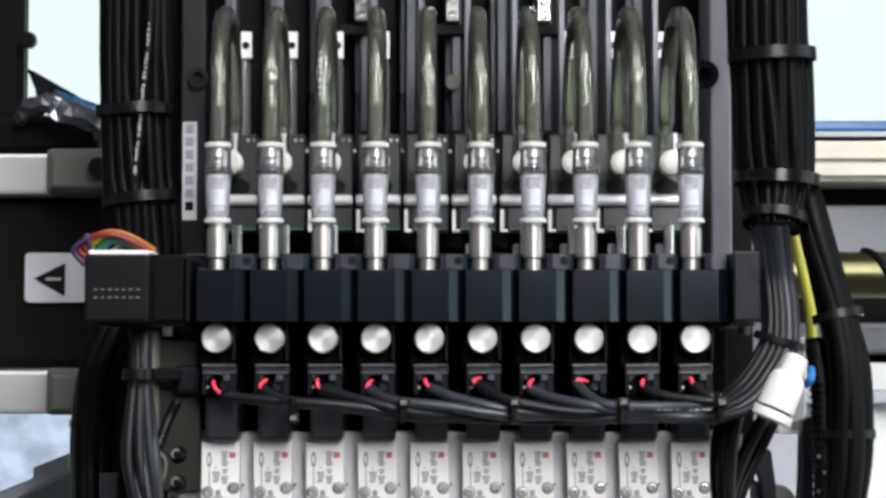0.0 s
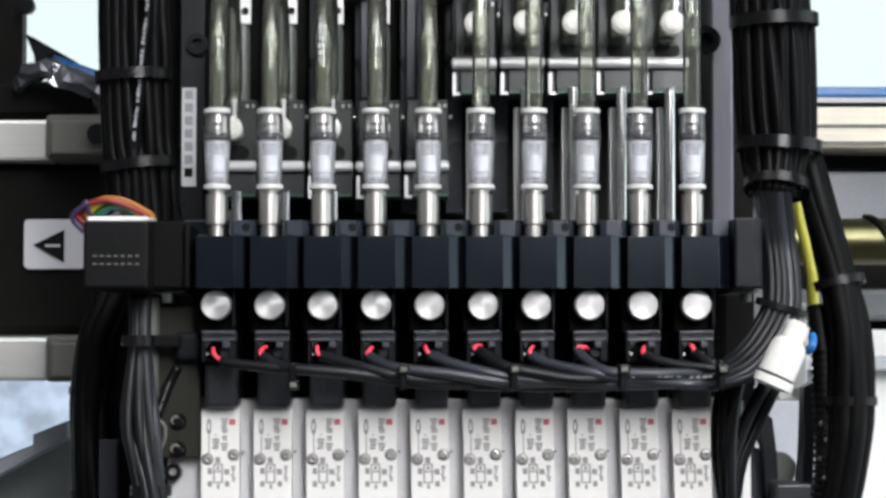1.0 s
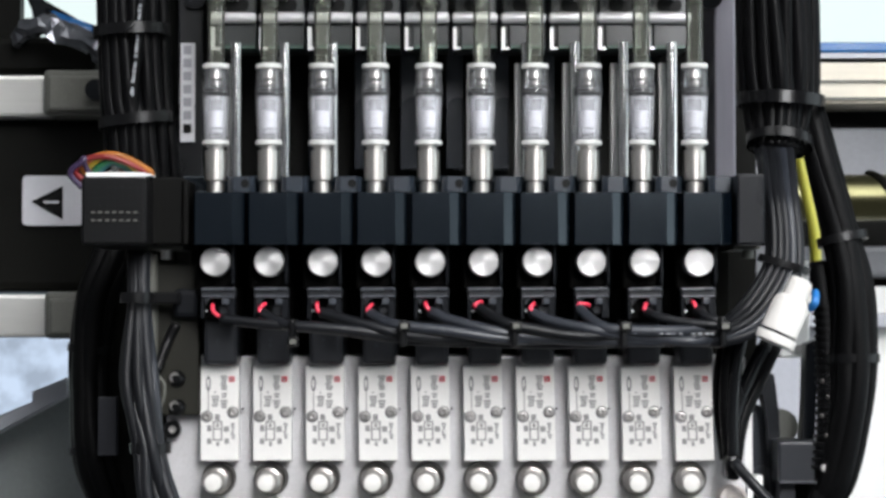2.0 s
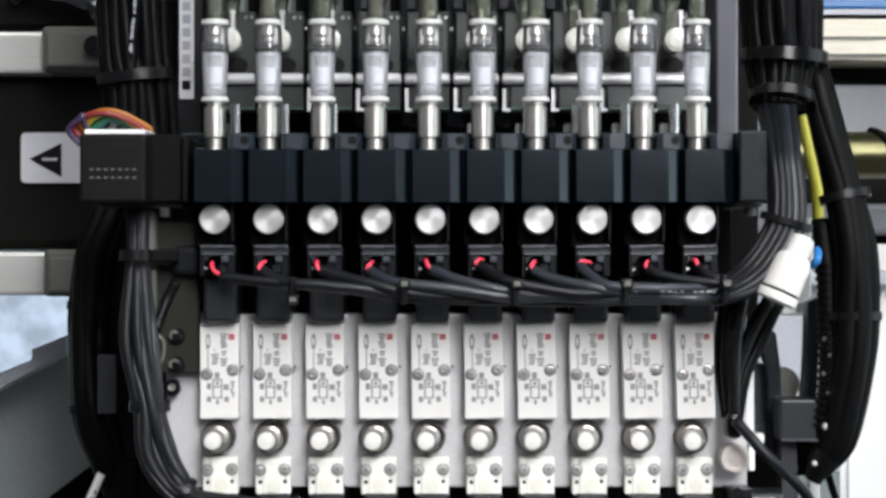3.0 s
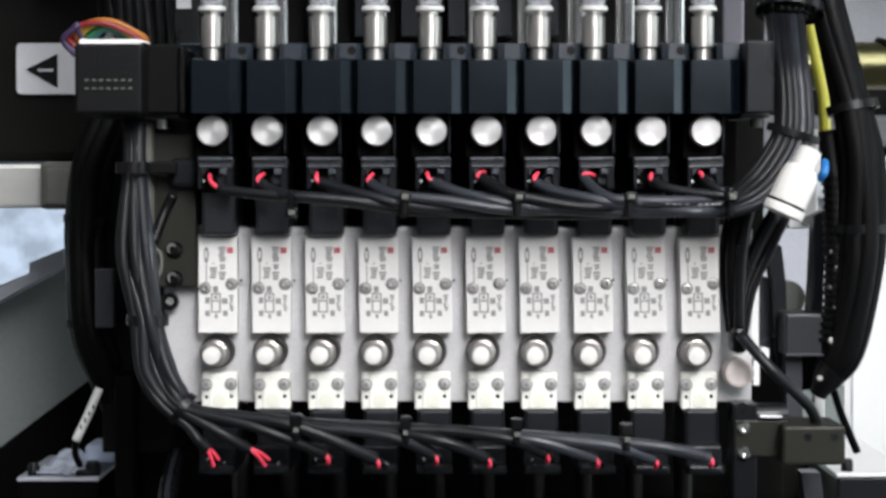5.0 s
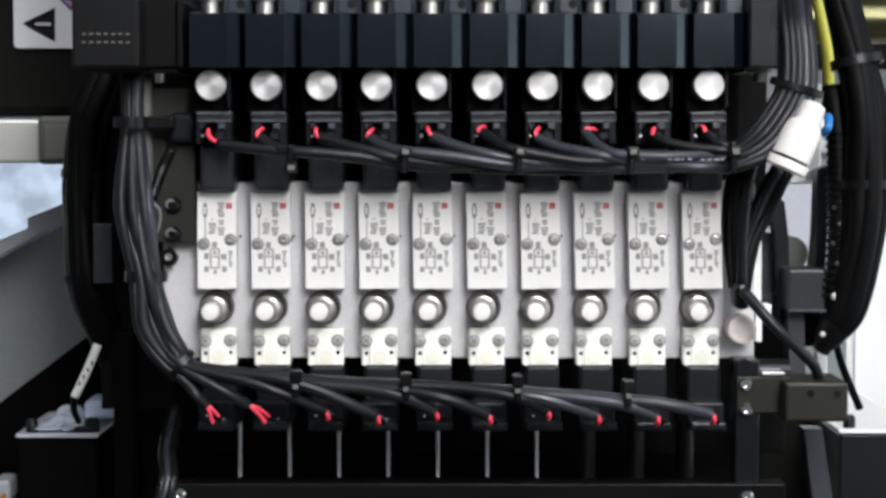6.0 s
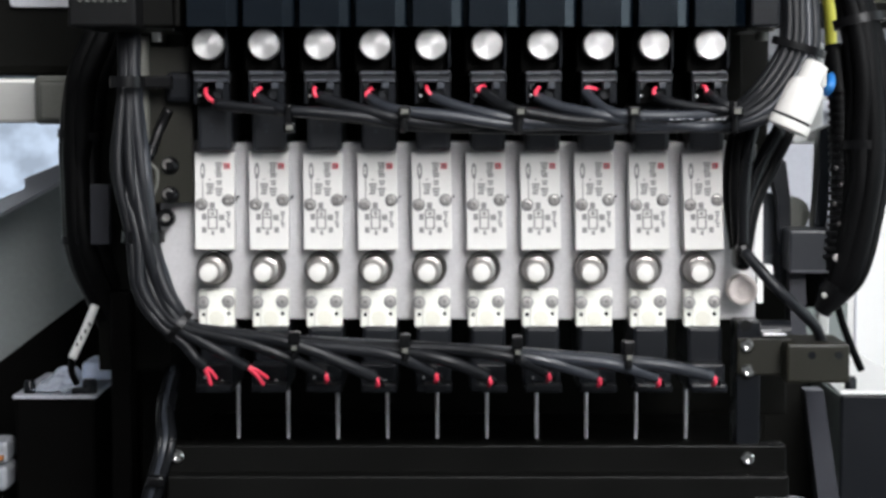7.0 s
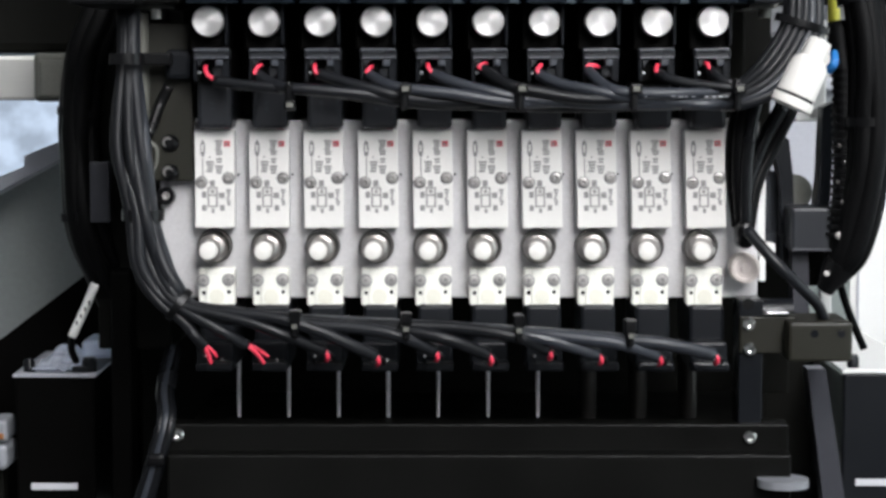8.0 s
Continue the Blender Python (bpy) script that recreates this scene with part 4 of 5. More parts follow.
# ---- cables ----
def tie_ring(parent, p, d, radius, depth=0.8, wide=0.9):
    """A cable tie round point p, across the direction d."""
    ring = B()
    d = Vector(d).normalized()
    p = Vector(p)
    u = Vector((d.z, 0, -d.x)).normalized()
    w = d.cross(u)
    n = 24
    loop = []
    for s in (-wide, wide):
        for rr in (radius, radius + 0.5):
            loop.append([ring.verts.new(p + d * s + (u * math.cos(2 * math.pi * q / n) * rr + w * math.sin(2 * math.pi * q / n) * rr * depth)) for q in range(n)])
    for a, c in ((0, 1), (1, 3), (3, 2), (2, 0)):
        for q in range(n):
            ring.faces.new((loop[a][q - 1], loop[a][q], loop[c][q], loop[c][q - 1])).smooth = True
    bmesh.ops.recalc_face_normals(ring, faces=ring.faces)
    for e in ring.edges:
        if e.calc_face_angle(0) > 0.6:
            e.smooth = False
    return part("cable_tie", ring, TIE_BLACK, parent)


def bundle(name, label, lines, radius, mat, ties, tie_radius, spread, category="cable bundle", pinch=()):
    """Cables that run side by side along one line, with ties round them. Offsets are across and in depth."""
    b = thing(name, label, category)
    for k, (dx, dy) in enumerate(spread):
        pts = []
        for j, (x, y, z) in enumerate(lines):
            a = lines[max(j - 1, 0)]
            c = lines[min(j + 1, len(lines) - 1)]
            d = Vector((c[0] - a[0], 0, c[2] - a[2])).normalized()
            n = 1.2 * noise.noise(Vector((k * 3.1, j * 1.7, 0)))
            w = pinch[j] if pinch else 1.0
            pts.append((x + d.z * (dx * w + n), y + dy * w + n, z - d.x * (dx * w + n)))
        part("cable", sweep(B(), pts, radius, 10, 7), mat, b)
    line = smooth_path(lines, 12)
    for n, f in enumerate(ties):
        i = min(len(line) - 2, int(f * (len(line) - 1)))
        girth = tie_radius[n] if isinstance(tie_radius, tuple) else tie_radius
        p, d = line[i], (line[i + 1] - line[i]).normalized()
        tie_ring(b, p, d, girth, 0.8, 0.09 * girth + 0.6)
    return b


def build_cables():
    # ten plug cables gathered into one run: each leaves its plug, dips behind or before its neighbours and joins
    c = thing("plug_cables", "grey plug cables tied into one run", "cable bundle")
    leave = [
        [(-57.9, -0.6, -1.5), (-48.9, -3, -2.6), (-40.1, -4, -3.3), (-27.0, -4, -4.5), (-12.6, -3, -6.1)],
        [(-47.3, 0, 0.1), (-43.3, -3, -2.1), (-38.5, -6, -3.2), (-31.2, -6.5, -3.7), (-19.7, -6, -4.9), (-10.4, -4.5, -6.7)],
        [(-32.0, 0, 0.2), (-24.9, -3.5, -1.8), (-18.3, -6, -3.5), (-10.3, -6.5, -5.4), (1.9, -5, -6.7)],
        [(-19.4, 0, 0.1), (-15.4, -4, -2.1), (-10.3, -7, -3.3), (1.9, -8, -4.6), (16.3, -7, -6.7)],
        [(-3.5, 0, 0.3), (1.9, -4, -1.8), (9.9, -7, -3.9), (17.8, -7, -5.5), (29.4, -6, -6.7)],
        [(9.0, 0, 1.6), (12.5, -4, -0.9), (17.0, -8, -2.9), (24.9, -8, -4.5), (35.0, -8, -5.9)],
        [(22.9, 0, 0.1), (28.0, -4, -2.1), (36.5, -7.5, -3.9), (45.1, -8, -5.5), (53.8, -7, -6.4)],
        [(35.0, 0, 1.6), (37.7, -4, -1.5), (41.0, -8, -3.6), (45.7, -9, -4.3), (56.5, -9, -4.5)],
        [(52.6, 0, 0.4), (55.5, -4, -1.0), (61.8, -6, -2.3), (69.0, -7, -3.0)],
        [(65.9, 0, 1.1), (67.1, -4, -0.6), (70.0, -6, -2.0)]]
    lanes = ((-5.0, 0.4), (-7.6, -2.6), (-6.0, -1.4), (-6.8, -3.8), (-7.2, -6.4), (-5.9, -6.6), (-6.9, -8.2), (-4.5, -9.0), (-3.0, -6.5), (-2.2, -6.0))
    order = (5, 0, 4, 2, 1, 6, 3, 7, 8, 9)  # from the outside of the bend inwards
    # the bend: middle of the run, direction across it, width
    bend = [((71.8, -5.5, -5.1), (0.0, 1.0), 0.5), ((79.1, -6.0, -0.9), (-0.62, 0.78), 0.8), ((84.6, -5.0, 5.9), (-0.86, 0.5), 0.85),
            ((87.8, -3.0, 12.4), (-0.97, 0.25), 0.85), ((88.4, -1.0, 21.0), (-1.0, 0.05), 0.78), ((88.1, 4.0, 31.0), (-1.0, 0.0), 0.76),
            ((89.4, 20.0, 42.0), (-1.0, 0.0), 0.85), ((91.5, 40.0, 50.0), (-1.0, 0.0), 0.9)]
    for i in COLUMNS:
        pts = list(leave[i])
        z, y = lanes[i]
        xx = 16.0 * math.ceil((pts[-1][0] + 8) / 16)
        while xx < 68:
            pts.append((xx, y, z + 0.35 * math.sin(xx * 0.09 + 2 * i)))
            xx += 16
        off = order[i] - 4.5
        for (bx, by, bz), (nx, nz), w in bend:
            pts.append((bx + nx * w * off, by + (1.3 if order[i] % 2 else -1.1), bz + nz * w * off))
        part("cable", sweep(B(), pts, 1.42 if i < 8 else 1.2, 12, 6), CABLE_MID if i in (0, 1, 2, 5, 8, 9) else CABLE_GREY, c)
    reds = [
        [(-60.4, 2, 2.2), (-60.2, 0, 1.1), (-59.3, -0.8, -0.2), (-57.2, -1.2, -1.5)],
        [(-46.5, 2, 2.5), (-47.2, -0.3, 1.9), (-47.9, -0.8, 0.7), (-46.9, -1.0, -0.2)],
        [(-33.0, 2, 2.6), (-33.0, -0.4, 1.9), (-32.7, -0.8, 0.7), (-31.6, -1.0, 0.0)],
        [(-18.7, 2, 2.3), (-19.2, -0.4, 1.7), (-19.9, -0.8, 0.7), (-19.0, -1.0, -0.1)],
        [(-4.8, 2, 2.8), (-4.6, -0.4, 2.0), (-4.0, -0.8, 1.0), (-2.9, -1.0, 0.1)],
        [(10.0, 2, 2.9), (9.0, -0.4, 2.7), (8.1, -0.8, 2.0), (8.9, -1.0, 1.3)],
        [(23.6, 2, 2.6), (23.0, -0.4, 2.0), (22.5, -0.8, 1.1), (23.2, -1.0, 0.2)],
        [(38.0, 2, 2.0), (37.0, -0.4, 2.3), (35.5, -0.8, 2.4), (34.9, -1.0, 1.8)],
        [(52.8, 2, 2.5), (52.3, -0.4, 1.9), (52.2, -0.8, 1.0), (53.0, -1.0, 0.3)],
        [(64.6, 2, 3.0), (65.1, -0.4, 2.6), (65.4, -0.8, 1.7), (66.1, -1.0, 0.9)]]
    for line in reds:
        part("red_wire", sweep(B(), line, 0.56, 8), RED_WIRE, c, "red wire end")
    for tx, low, high in ((-38.8, -7.0, -1.6), (-10.5, -8.6, -1.7), (18.0, -8.9, -1.9), (46.0, -9.0, -2.0), (71.3, -8.9, -0.9)):
        first = tx < -27.1
        t = part("cable_tie", box(B(), tx - 0.9, tx + 0.9, -10.9, 2.2, low, high, 0.7), TIE_BLACK, c)
        hz = -7.4 if first else -3.4
        part("tie_head", box(B(), tx - 1.5 + 0.4, tx + 1.9, -12.0, -9.5, hz - 1.3, hz + 1.3, 0.5), TIE_BLACK, t)
        part("tie_slot", box(B(), tx - 0.5, tx + 1.3, -12.2, -11.9, hz - 0.6, hz + 0.7, 0.15), CLAMP_GREY, t, "grey tie end")
    tie_ring(c, (88.0, -3.2, 12.6), (0.3, 0, 1), 6.5, 0.55)
    for k in range(13):
        if k % 5 != 3:
            mx = 48.5 + 1.65 * k
            part("print_mark", box(B(), mx, mx + 0.6 + 0.3 * (k % 3), -10.42, -10.0, -5.45, -5.1), MID_GREY, c, "pale cable print")
    # lower run
    d = thing("lower_cables", "dark grey lower plug cables fanning out to red wires", "cable bundle")
    fan = [
        [(-65.3, -8, -61.1), (-62.4, -9, -64.5), (-60.2, -8, -67.0)],
        [(-64.5, -9, -58.4), (-56.0, -10, -63.0), (-49.6, -8, -67.0)],
        [(-63.8, -9, -57.4), (-50.3, -11, -60.4), (-40.6, -11, -63.8), (-30.3, -8, -68.4)],
        [(-63.2, -8, -57.6), (-43.3, -11, -59.6), (-32.2, -11, -62.8), (-23.9, -10, -66.5), (-17.6, -8, -69.5)],
        [(-62.0, -6, -58.5), (-37.9, -9, -61.2), (-21.0, -10, -62.5), (-11.3, -10.5, -64.4), (-2.9, -8, -68.4)],
        [(-62.0, -6, -57.8), (-32.3, -8, -61.1), (-12.7, -9, -62.8), (-0.1, -10.5, -65.0), (10.5, -8, -69.3)],
        [(-62.5, -5, -58.6), (-42.0, -7, -60.6), (-21.1, -8, -61.9), (1.3, -9, -62.4), (16.7, -10.5, -64.4), (25.2, -8, -68.1)],
        [(-62.0, -4, -58.0), (-42.0, -5.5, -60.4), (-12.7, -7, -62.2), (8.3, -8, -62.9), (23.7, -10, -65.0), (37.8, -8, -69.3)],
        [(-63.0, -3, -59.4), (-42.0, -4, -61.6), (-12.8, -6, -63.3), (15.4, -8, -63.6), (36.3, -10, -65.3), (44.7, -10, -66.7), (52.6, -8, -69.5)],
        [(-62.0, -2, -58.6), (-42.0, -3, -60.8), (-4.3, -5, -62.6), (18.2, -7, -63.7), (41.9, -9, -65.2), (54.4, -10, -66.4), (66.6, -8, -69.2)]]
    for i, tail in enumerate(fan):
        q, back = (i % 5 - 2) / 2, 2.3 * (i // 5)
        tw = [1.1 * noise.noise(Vector((i * 2.7, k * 1.9, 4.0))) for k in range(7)]
        pts = [(-80.2 + 1.4 * q, 4 + back, 16.0), (-79.6 + 1.4 * q, 0 + back, 3.2), (-79.0 + 3.2 * q + 0.3 * back + 2 * tw[2], -4 + back + 3 * tw[3], -17.9), (-76.0 + 2.5 * q + 0.2 * back + tw[4], -5 + back + 2 * tw[5], -34.6),
               (-73.9 + 3.0 * q + 1.5 * tw[6], -6 + back + 3 * tw[1], -46.3 + 1.0 * q), (-69.6 + 2.2 * q, -7.5 + back, -53.9 + 2.0 * q)]
        part("cable", sweep(B(), pts + tail, 1.4 if i < 3 else 1.6, 12, 6), CABLE_MID if i < 7 else CABLE_GREY, d)
        x, y, z = tail[-1]
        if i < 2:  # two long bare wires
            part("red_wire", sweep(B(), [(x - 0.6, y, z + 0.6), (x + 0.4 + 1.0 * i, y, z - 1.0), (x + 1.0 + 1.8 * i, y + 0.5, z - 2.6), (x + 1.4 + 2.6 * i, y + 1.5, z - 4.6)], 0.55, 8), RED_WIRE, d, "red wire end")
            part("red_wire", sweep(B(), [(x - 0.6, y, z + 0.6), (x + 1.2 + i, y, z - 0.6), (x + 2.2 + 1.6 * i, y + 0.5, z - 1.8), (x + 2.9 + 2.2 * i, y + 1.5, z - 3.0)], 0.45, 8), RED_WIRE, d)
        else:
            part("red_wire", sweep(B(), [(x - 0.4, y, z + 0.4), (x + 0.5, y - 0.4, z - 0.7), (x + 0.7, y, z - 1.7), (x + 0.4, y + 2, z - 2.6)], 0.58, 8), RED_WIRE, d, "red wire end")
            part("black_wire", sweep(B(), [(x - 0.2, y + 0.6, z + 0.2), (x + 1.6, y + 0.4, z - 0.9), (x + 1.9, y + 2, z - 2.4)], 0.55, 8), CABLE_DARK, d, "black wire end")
    for tx, tz in ((-37.4, -61.6), (-10.0, -62.2), (17.8, -62.6), (45.3, -63.9)):
        t = part("cable_tie", box(B(), tx - 0.9, tx + 0.9, -13.2, 0, tz - 3.0, tz + 3.0, 0.6), TIE_BLACK, d)
        part("tie_head", box(B(), tx - 1.4, tx + 1.4, -14.0, -11, tz + 0.8, tz + 4.0, 0.4), TIE_BLACK, t)
        part("tie_slot", box(B(), tx - 0.7, tx + 0.7, -14.2, -13.9, tz - 0.6, tz + 0.6, 0.1), CLAMP_GREY, t, "grey tie end")
    tie_ring(d, (-66.6, -6.4, -57.0), (0.75, 0, -0.6), 4.2, 0.95, 0.9)
    for tx, tz, w in ((-79.6, 4.0, 3.9), (-75.9, -34.8, 4.9)):
        tie_ring(d, (tx, -2, tz), (0, 0, 1), w, 0.95, 1.4)
    spread = [(-8.6, 3), (-6.4, 0), (-4.0, -2.2), (-1.4, -3.3), (1.2, -3.5), (3.8, -2.6), (6.4, -0.5), (8.6, 3), (-5, 4), (0, 4), (5, 3.5)]
    bundle("black_cables", "thick bundle of black cables with ties", [(-88.8, 45, 220), (-88.8, 45, 111.0), (-88.6, 45, 88.5), (-87.4, 45, 62.8), (-86.4, 45, 51.5), (-85.1, 45, 35.4)], 1.85, CABLE_BLACK, (0.475, 0.76), 10.4, spread)
    bundle("black_cables", "thick bundle of black cables with ties", [(90.6, 30, 220), (91.3, 30, 106.4), (91.8, 30, 92.9), (92.8, 30, 67.9), (92.6, 30, 55.5), (91.6, 26, 44.7)], 2.05, CABLE_BLACK, (0.41, 0.76, 0.97), (12.0, 11.8, 8.8), spread, pinch=(1.15, 1.15, 1.15, 1.12, 0.98, 0.72))
    marks = thing("marked_cable", "black cable with pale print along it", "cable")
    line = [(-83.4, 41.2, 118.0), (-83.6, 41.0, 100.6), (-84.9, 40.8, 86.0), (-86.0, 40.8, 73.0), (-87.0, 40.8, 61.8), (-86.6, 41.2, 52.0)]
    part("cable", sweep(B(), line, 1.7, 12, 6), CABLE_BLACK, marks)
    for k, p in enumerate(smooth_path(line, 11)[9:46]):
        if k % 7 != 5:
            part("print_mark", box(B(), p.x - 0.25 - 0.15 * (k % 3), p.x + 0.3 + 0.12 * (k % 2), p.y - 1.78, p.y - 1.5, p.z - 0.35 - 0.12 * (k % 4), p.z + 0.35), MID_GREY, marks)
    cords = [(-3.0, 0.5), (3.0, 0.8), (-0.5, -2.6), (0.6, 2.8), (2.0, -2.0)]
    bundle("sleeved_hoses", "black sleeved hoses tied together and hanging in a curve", [(97.0, 44, 94.5), (99.6, 40, 68.6), (102.8, 31, 47.9), (108.3, 28, 23.5), (111.1, 26, 6.3), (111.6, 26, -11.0), (111.0, 26, -25.0), (107.6, 28, -45.0), (103.4, 32, -53.5)], 3.0, HOSE_BLACK, (0.40, 0.64), 6.6, cords, "hose", pinch=(0.5, 0.5, 0.5, 0.75, 1.05, 1.1, 1.05, 0.7, 0.2))
    hoses = bpy.context.scene.objects["sleeved_hoses"]
    bm = turned(B(), [(4.4, -4.0), (4.0, 0.0), (2.6, 3.6), (2.4, 5.0), (1.2, 5.4)], (0, 0, 0), "z", 20)
    bmesh.ops.transform(bm, matrix=Matrix.Translation((103.2, 31.5, -53.0)) @ Vector((-0.42, 0.25, -0.8)).to_track_quat("Z", "Y").to_matrix().to_4x4(), verts=bm.verts)
    part("end_boot", bm, TIE_BLACK, hoses, "black end boot")
    conduit = part("conduit", sweep(B(), [(103.6, 33, 14.0), (104.8, 31, 0.0), (105.2, 30, -16.0), (105.0, 30, -32.0), (104.2, 31, -44.0), (103.0, 33, -51.0)], 3.0, 14), HOSE_BLACK, hoses, "black corrugated conduit")
    for k in range(22):  # ribs of the conduit
        tie_ring(conduit, (105.2 - 0.008 * (k - 9) ** 2, 30.3, 2.0 - 2.1 * k), (0.03 * (9 - k) / 12, 0, -1), 3.0, 1.0, 0.45)
    # glints along the ribbed hose edge, added as small steel chips
    for x, z in ((103.2, -18.5), (104.6, -22.9), (103.0, -28.0), (104.1, -33.3), (103.2, -42.1)):
        part("clip", box(B(), x - 0.4, x + 0.4, 26.2, 28.5, z - 0.55, z + 0.55, 0.25), BURNISHED, hoses, "small steel chip added for a glint")
    bundle("sleeved_hoses", "black sleeved hoses tied together and hanging in a curve", [(-92.2, 70, 36.3), (-95.5, 64, 19.0), (-99.9, 60, 4.9), (-102.1, 60, -11.5), (-102.4, 60, -21.6), (-100.8, 60, -42.0), (-96.1, 64, -56.2), (-92.1, 70, -67.2)], 3.0, HOSE_BLACK, (0.42, 0.7), 6.0, cords, "hose")


build_cables()


# ---- things beside the head ----
def build_right_side():
    f = thing("line_filter", "white cylindrical air filter strapped to the cables", "air filter")
    a = Vector((91.2, -8, 7.2))
    b = Vector((84.6, -8, -7.6))
    d = (b - a).normalized()
    m = Matrix.Translation(a) @ d.to_track_quat("Z", "Y").to_matrix().to_4x4()

    def along(rows):
        bm = turned(B(), rows, (0, 0, 0), "z", 28)
        bmesh.ops.transform(bm, matrix=m, verts=bm.verts)
        return bm

    part("nose", along([(1.5, -1.8), (2.9, -1.3), (3.1, 0), (3.1, 4.0)]), FILTER_SHELL, f)
    part("body", along([(3.1, 3.4), (4.3, 4.3), (4.8, 5.8), (5.0, 13.2)]), FILTER_SHELL, f)
    part("seal", along([(4.7, 13.3), (4.7, 13.9)]), RUBBER, f)
    part("end_cap", along([(5.3, 14.0), (5.4, 14.3), (5.3, 16.2), (3.6, 16.5)]), FILTER_SHELL, f)
    part("blue_clip", sweep(B(), [(96.7, 1, 5.4), (96.5, -1, 4.2), (96.1, -2, 2.7), (95.3, 0, 1.2)], 1.1, 10), BLUE_CLIP, f, "blue clip")
    n = thing("white_box", "white label box behind the filter", "junction box")
    part("box", box(B(), 97.0, 105.5, 60, 75, -12.9, 15.3, 0.6), WHITE_PLASTIC, n)
    part("print_box", box(B(), 101.1, 104.4, 59.6, 59.9, -11.9, -9.2), INK, n)
    part("yellow_sleeve", sweep(B(), [(102.1, 56, 47.4), (103.0, 55, 39.3), (105.7, 54, 24.5), (106.3, 54, 13.9)], 1.65, 12), YELLOW, n, "yellow cable sleeve")
    k = thing("lever_arms", "black lever arms on a side bracket", "machine lever")
    part("bracket", box(B(), 91.5, 104.9, 30, 48, -46.7, -35.1, 0.8), STRUT_DARK, k, "slate black bracket")
    part("bracket_lip", box(B(), 91.7, 104.7, 29.2, 30.2, -46.6, -45.9, 0.2), STRUT_GREY, k)
    part("arm", prism(B(), [(87.9, -18.6), (90.3, -16.0), (92.4, -17.4), (93.6, -27.0), (94.5, -50.0), (91.2, -50.0), (90.0, -27.0)], 42, 50), BLACK_PLASTIC, k)
    part("arm", prism(B(), [(101.4, -8.7), (104.6, -7.2), (104.1, -27.0), (103.6, -37.6), (99.8, -37.6), (100.7, -27.0)], 42, 50), STRUT_DARK, k)
    part("strut", prism(B(), [(92.6, -46.5), (97.0, -46.5), (97.6, -68.0), (93.4, -68.0)], 36, 44), STRUT_GREY, k, "slate painted strut")
    # black sheet added as the shade between arm and strut
    part("cavity_back", box(B(), 97.0, 104.5, 52, 54, -58.0, -46.0, 0.3), SHADED_BLACK, k)
    part("strut", prism(B(), [(97.2, -79.0), (102.2, -79.0), (108.4, -118.0), (102.4, -118.0)], 36, 44), STRUT_GREY, k, "slate painted strut")
    rim = [(86.9, -51.0), (86.9, -31.0)] + [(89.5 - 2.6 * math.cos(q * math.pi / 8), -29.0 + 2.8 * math.sin(q * math.pi / 8)) for q in range(1, 8)] + [(92.1, -31.0), (92.4, -51.0)]
    part("guard", prism(B(), rim, 50, 58), MID_BLACK, k, "dark grey rounded guard")
    part("roller", turned(B(), [(5.0, 0), (5.0, 6), (4.2, 6.5)], (97.0, 60, -32.6), "y", 32), CLAMP_GREY, k, "grey roller")
    part("bolt", turned(B(), [(0.6, -0.6), (1.0, -0.4), (1.0, 1)], (103.4, 26, -42.2), "y", 12), SCREW_STEEL, k, "chrome bolt")
    part("nut", turned(B(), [(0.5, -0.6), (0.8, -0.5), (0.8, 1)], (100.6, 28, -52.4), "y", 6), SCREW_STEEL, k, "chrome nut")
    part("white_post", box(B(), 104.6, 107.8, 60, 64, -70.0, -57.5, 0.5), WHITE_PLASTIC, k, "white upright post")
    part("spindle", turned(B(), [(3.2, 0), (3.2, 9)], (82.9, 30, -62.4), "x", 20), BLACK_PLASTIC, k)
    part("ledge", box(B(), 81.4, 87.2, 6, 14, -60.8, -60.1, 0.2), PIN_STEEL, k, "thin steel ledge")
    part("plate", box(B(), 81.4, 85.4, 36, 44, -46.0, -25.4, 0.3), WHITE_PLASTIC, k, "white edge plate")
    part("plate_foot", box(B(), 83.6, 85.3, 34, 40, -55.0, -44.5, 0.3), WHITE_PLASTIC, k, "white edge plate")
    part("plate_block", box(B(), 85.2, 87.8, 33, 40, -48.7, -44.8, 0.4), WHITE_PLASTIC, k, "small white block")
    part("plate_screw", turned(B(), [(0.5, -0.6), (1.3, -0.8), (1.6, -0.4), (1.6, 0.5)], (82.6, 36, -31.2), "y", 14), TIE_BLACK, k, "black screw")
    c = thing("side_cables", "black cables hanging beside the valves", "cable bundle")
    r = 1.9
    part("cable", sweep(B(), [(86.1, 12, -7.3), (81.0, 12, -16.7), (76.7, 12, -28.8), (76.8, 12, -39.4)], r, 12), CABLE_DARK, c)
    part("cable", sweep(B(), [(78.2, 9, -1.5), (75.2, 9, -12.1), (74.4, 9, -24.3), (75.4, 9, -38.6)], r * 0.95, 12), CABLE_BLACK, c)
    part("cable", sweep(B(), [(79.8, 6, -2.3), (77.3, 6, -12.1), (76.1, 7, -24.2), (76.1, 7, -38.8)], r * 0.8, 12), CABLE_DARK, c)
    part("cable", sweep(B(), [(77.0, 13, -1.5), (73.6, 13, -12.2), (73.0, 13, -24.3), (74.8, 13, -38.8)], r * 0.8, 12), CABLE_BLACK, c)
    part("cable", sweep(B(), [(89.1, 16, -7.9), (83.5, 16, -19.7), (79.4, 14, -28.5), (76.8, 12, -41.5)], r, 12), CABLE_BLACK, c)
    part("knot", box(B(), 73.8, 77.8, 4, 14, -44.0, -37.1, 1.5), TIE_BLACK, c)
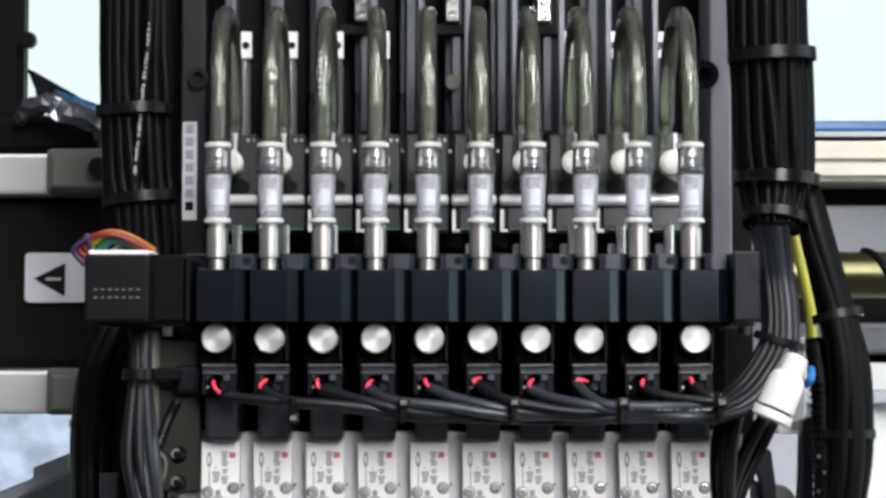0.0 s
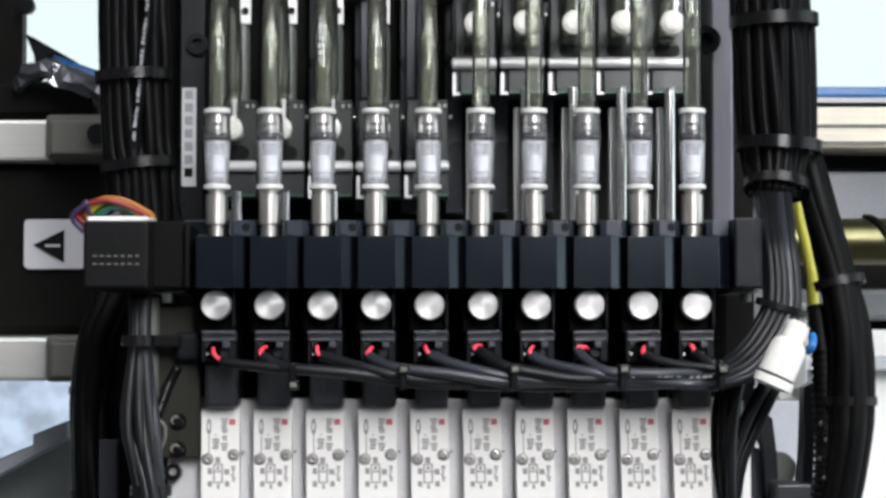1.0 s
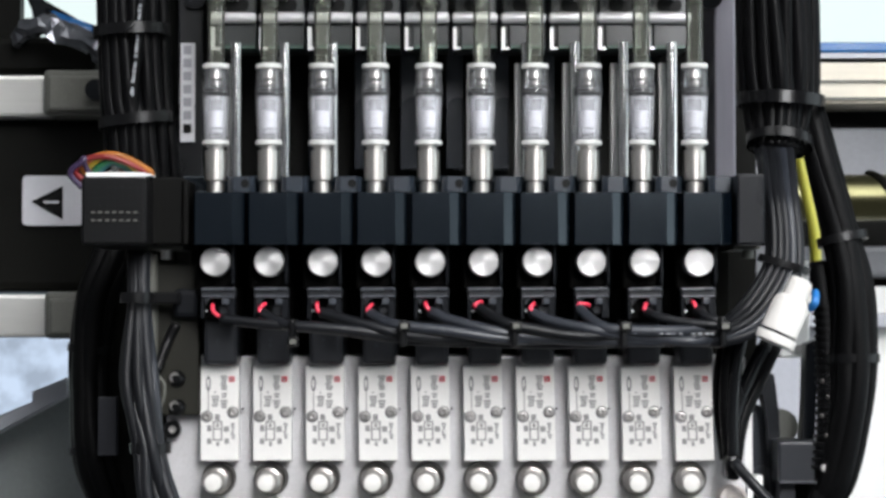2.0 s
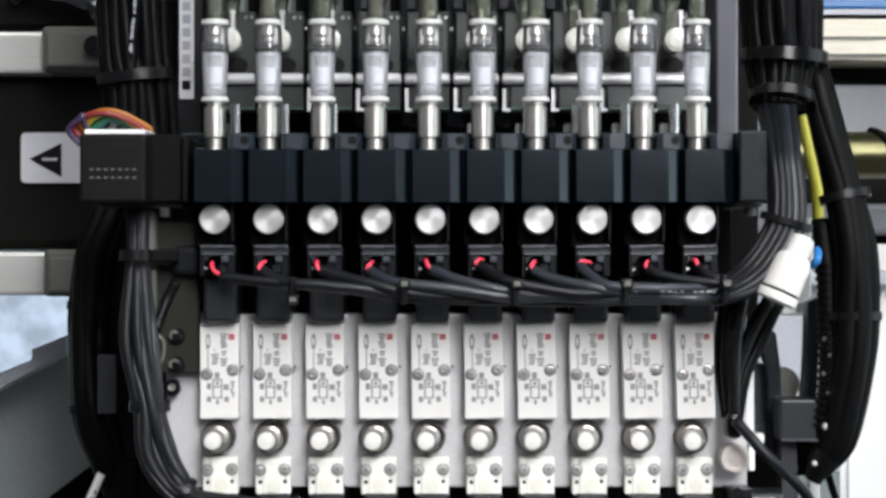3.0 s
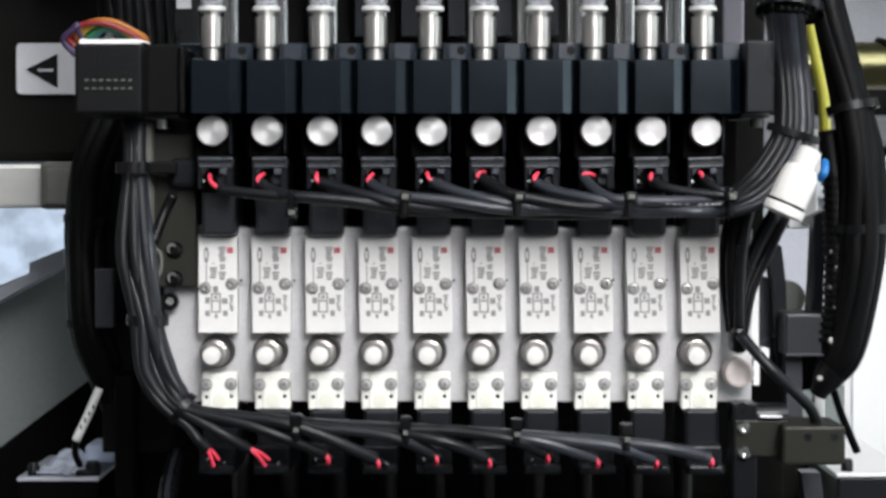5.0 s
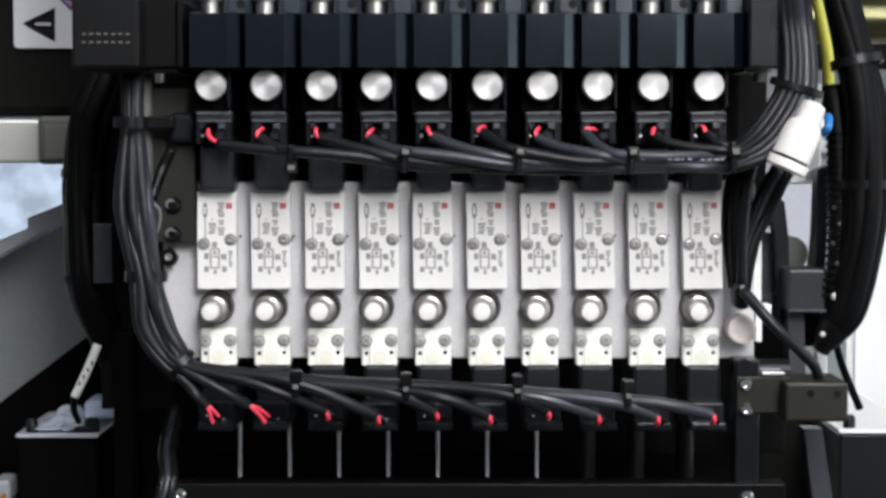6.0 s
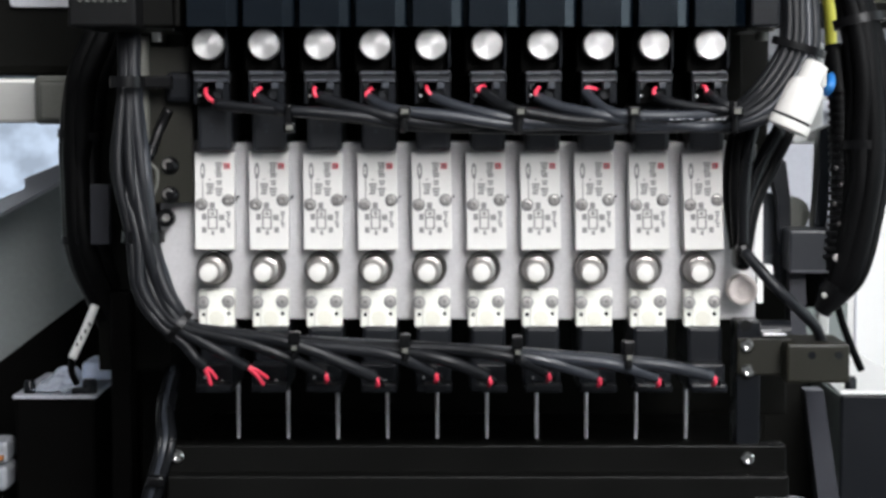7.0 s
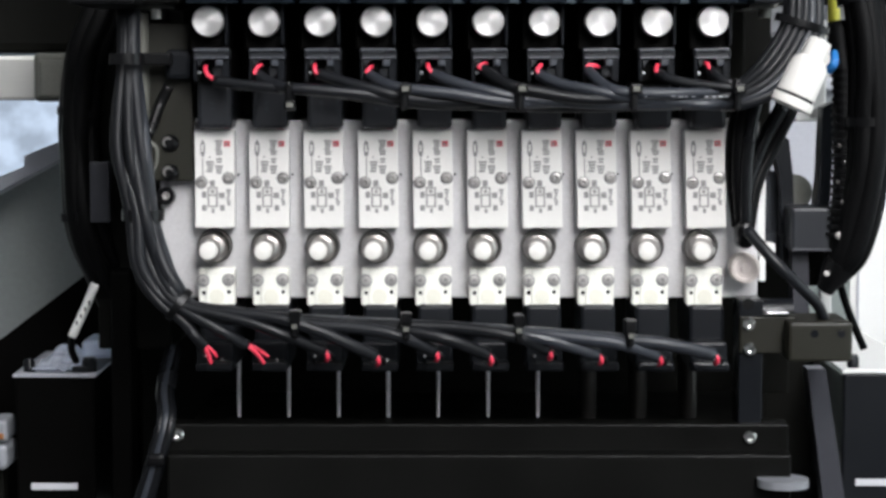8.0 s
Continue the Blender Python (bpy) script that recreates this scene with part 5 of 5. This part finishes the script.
    part("cable", sweep(B(), [(75.6, 2, -38.8), (81.3, -2, -45.6), (87.6, -2, -51.9), (93.9, 4, -57.8), (96.6, 8, -62.5)], 1.45, 12), CABLE_MID, c)
    part("cable", sweep(B(), [(107.3, 46, -56.1), (110.6, 50, -64.6), (115.5, 52, -75.4)], 1.1, 10), CABLE_BLACK, c)


build_right_side()


def build_left_low():
    w = thing("marked_cable", "white marker sleeve on a black cable", "cable")
    part("sleeve", sweep(B(), [(-98.4, 60, -58.1), (-101.6, 60, -65.6), (-105.2, 60, -73.2)], 1.25, 12), WHITE_PLASTIC, w, "white marker sleeve")
    for k in range(4):
        part("sleeve_print", box(B(), -100.2 - 1.2 * k, -99.7 - 1.2 * k, 58.55, 58.9, -64.0 - 1.9 * k, -62.9 - 1.9 * k), BLACK_INK, w)
    part("cable", sweep(B(), [(-105.2, 60, -72.9), (-106.1, 64, -77.4), (-105.8, 70, -81.4)], 1.0, 10), CABLE_BLACK, w)
    part("cable", sweep(B(), [(-98.6, 60, -58.4), (-96.9, 64, -53.0), (-95.8, 70, -46.8)], 1.0, 10), CABLE_BLACK, w)
    c = thing("clear_clip", "crumpled clear plastic clip on the side housing", "clip")
    bm = B()
    bmesh.ops.create_grid(bm, x_segments=16, y_segments=10, size=0.5)
    xa, xb, za = -120.9, -106.0, -87.2
    for q in bm.verts:
        u, w2 = q.co.x + 0.5, q.co.y + 0.5
        n = noise.noise(Vector((u * 4.1, w2 * 3.3, 1.0))) + 0.5 * noise.noise(Vector((u * 9.0, w2 * 7.0, 5.0)))
        q.co = (xa + (xb - xa) * u, 82 + 18 * w2, za + 2.2 + 4.2 * w2 * min(1, 3 * u, 3 * (1 - u)) + 1.5 * n)
    bmesh.ops.solidify(bm, geom=bm.faces[:], thickness=0.4)
    part("film", bm, clear("clear_clip_plastic", (0.8, 0.85, 0.95), (0.70, 0.75, 0.88), 0.55, 0.08), c, "crumpled clear film")
    part("black_knob", turned(B(), [(2.3, 0), (2.3, 3.4), (1.6, 4.4)], (-104.4, 84, za + 0.6), "z", 14), BLACK_PLASTIC, c)
    part("black_foot", box(B(), -109.3, -104.4, 81.5, 86, za + 0.4, za + 2.6, 0.6), BLACK_PLASTIC, c)
    part("block", box(B(), -108.1, -99.4, 92, 110, -83.7, -78.4, 1), PALE_BLUE, c, "pale blue block")
    s = thing("lower_side_bar", "black side bar of the lower frame", "machine bar")
    part("bar", box(B(), -92.7, -87.1, 50, 60, -118.7, -53.7, 0.6), SHADED_BLACK, s)
    part("bar_backing", prism(B(), [(-173.5, -134.3), (-80.7, -134.3), (-80.7, -43.3), (-108.7, -59.0), (-140.2, -82.8), (-173.5, -106.3)], 130, 136), SHADED_BLACK, s)
    part("bar_backing", box(B(), 87.8, 98.0, 72, 76, -91.0, -47.7, 0.4), BEAM_PAINT, s)
    part("bar_backing", box(B(), 94.4, 123.8, 130, 136, -134.3, -88.8, 0.6), BEAM_PAINT, s)
    g = thing("pale_connector", "grey plastic connector at the machine side", "connector")
    part("body", box(B(), -133.0, -127.6, 78, 92, -106.4, -99.9, 1.2), MID_GREY, g)
    part("lower_body", box(B(), -133.0, -127.3, 76, 92, -114.2, -106.9, 1.5), MID_GREY, g)
    part("orange_seal", box(B(), -129.9, -128.6, 76.5, 80, -105.3, -103.7, 0.4), WIRES[2], g, "orange seal")
    part("stem", box(B(), -134.3, -130.0, 84, 90, -129.1, -114.3, 0.6), BEAM_PAINT, g)
    h = thing("lower_cable", "dark cables with a tie beside the lower flange", "cable bundle")
    for k in range(3):
        part("cable", sweep(B(), [(-75.9 + 1.4 * k, 44, -74.2), (-74.5 + 1.4 * k, 14, -81.3), (-72.9 + 1.4 * k, 4, -87.0), (-74.9 + 1.4 * k, 2, -95.7), (-79.0 + 1.6 * k, 2, -108.6)], 1.0 + 0.15 * k, 10), CABLE_GREY if k == 1 else CABLE_DARK, h)
    part("cable_tie", box(B(), -76.1, -71.4, -1.5, 6, -98.8, -95.7, 1), TIE_BLACK, h)


build_left_low()


# ---- what moves: carriages drop one after another and rise together ----
def motions():
    drops = (  # when each carriage falls, round by round
        (0.76, 0.79, 0.82, 0.87, 0.91, 1.00, 1.03, 1.07, 1.14, 1.17),
        (2.38, 2.41, 2.44, 2.49, 2.53, 2.62, 2.65, 2.69, 2.76, 2.87),
        (5.57, 5.60, 5.64, 5.69, 5.73, 5.86, 5.94, 6.03, 6.20, 6.24),
        (7.62, 7.71, 7.74, 7.82, 7.85, 7.91, 7.92, 8.05, 8.10, 8.15))
    for i in COLUMNS:
        a, b, c, d = (r[i] for r in drops)
        changes = [(0.24, 1), (a, 0), (1.42, 1), (b, 0), (3.82, 1), (c, 0), (7.0, 1), (d, 0)]
        track, state = [(0.0, 0.0)], 0.0
        for t, s in changes:
            if t > 7.95:
                continue
            track += [(t, state), (min(8.0, t + 0.075), float(s))]
            state = float(s)
        if track[-1][0] < 8.0:
            track.append((8.0, state))
        walk(carriages[i], [(t, pose(PITCH * i * MM, 0, BASE * MM + LIFT * s)) for t, s in track])
        walk(loops[i], [(t, pose(0, 0, 0.5 * LIFT * s)) for t, s in track])


motions()
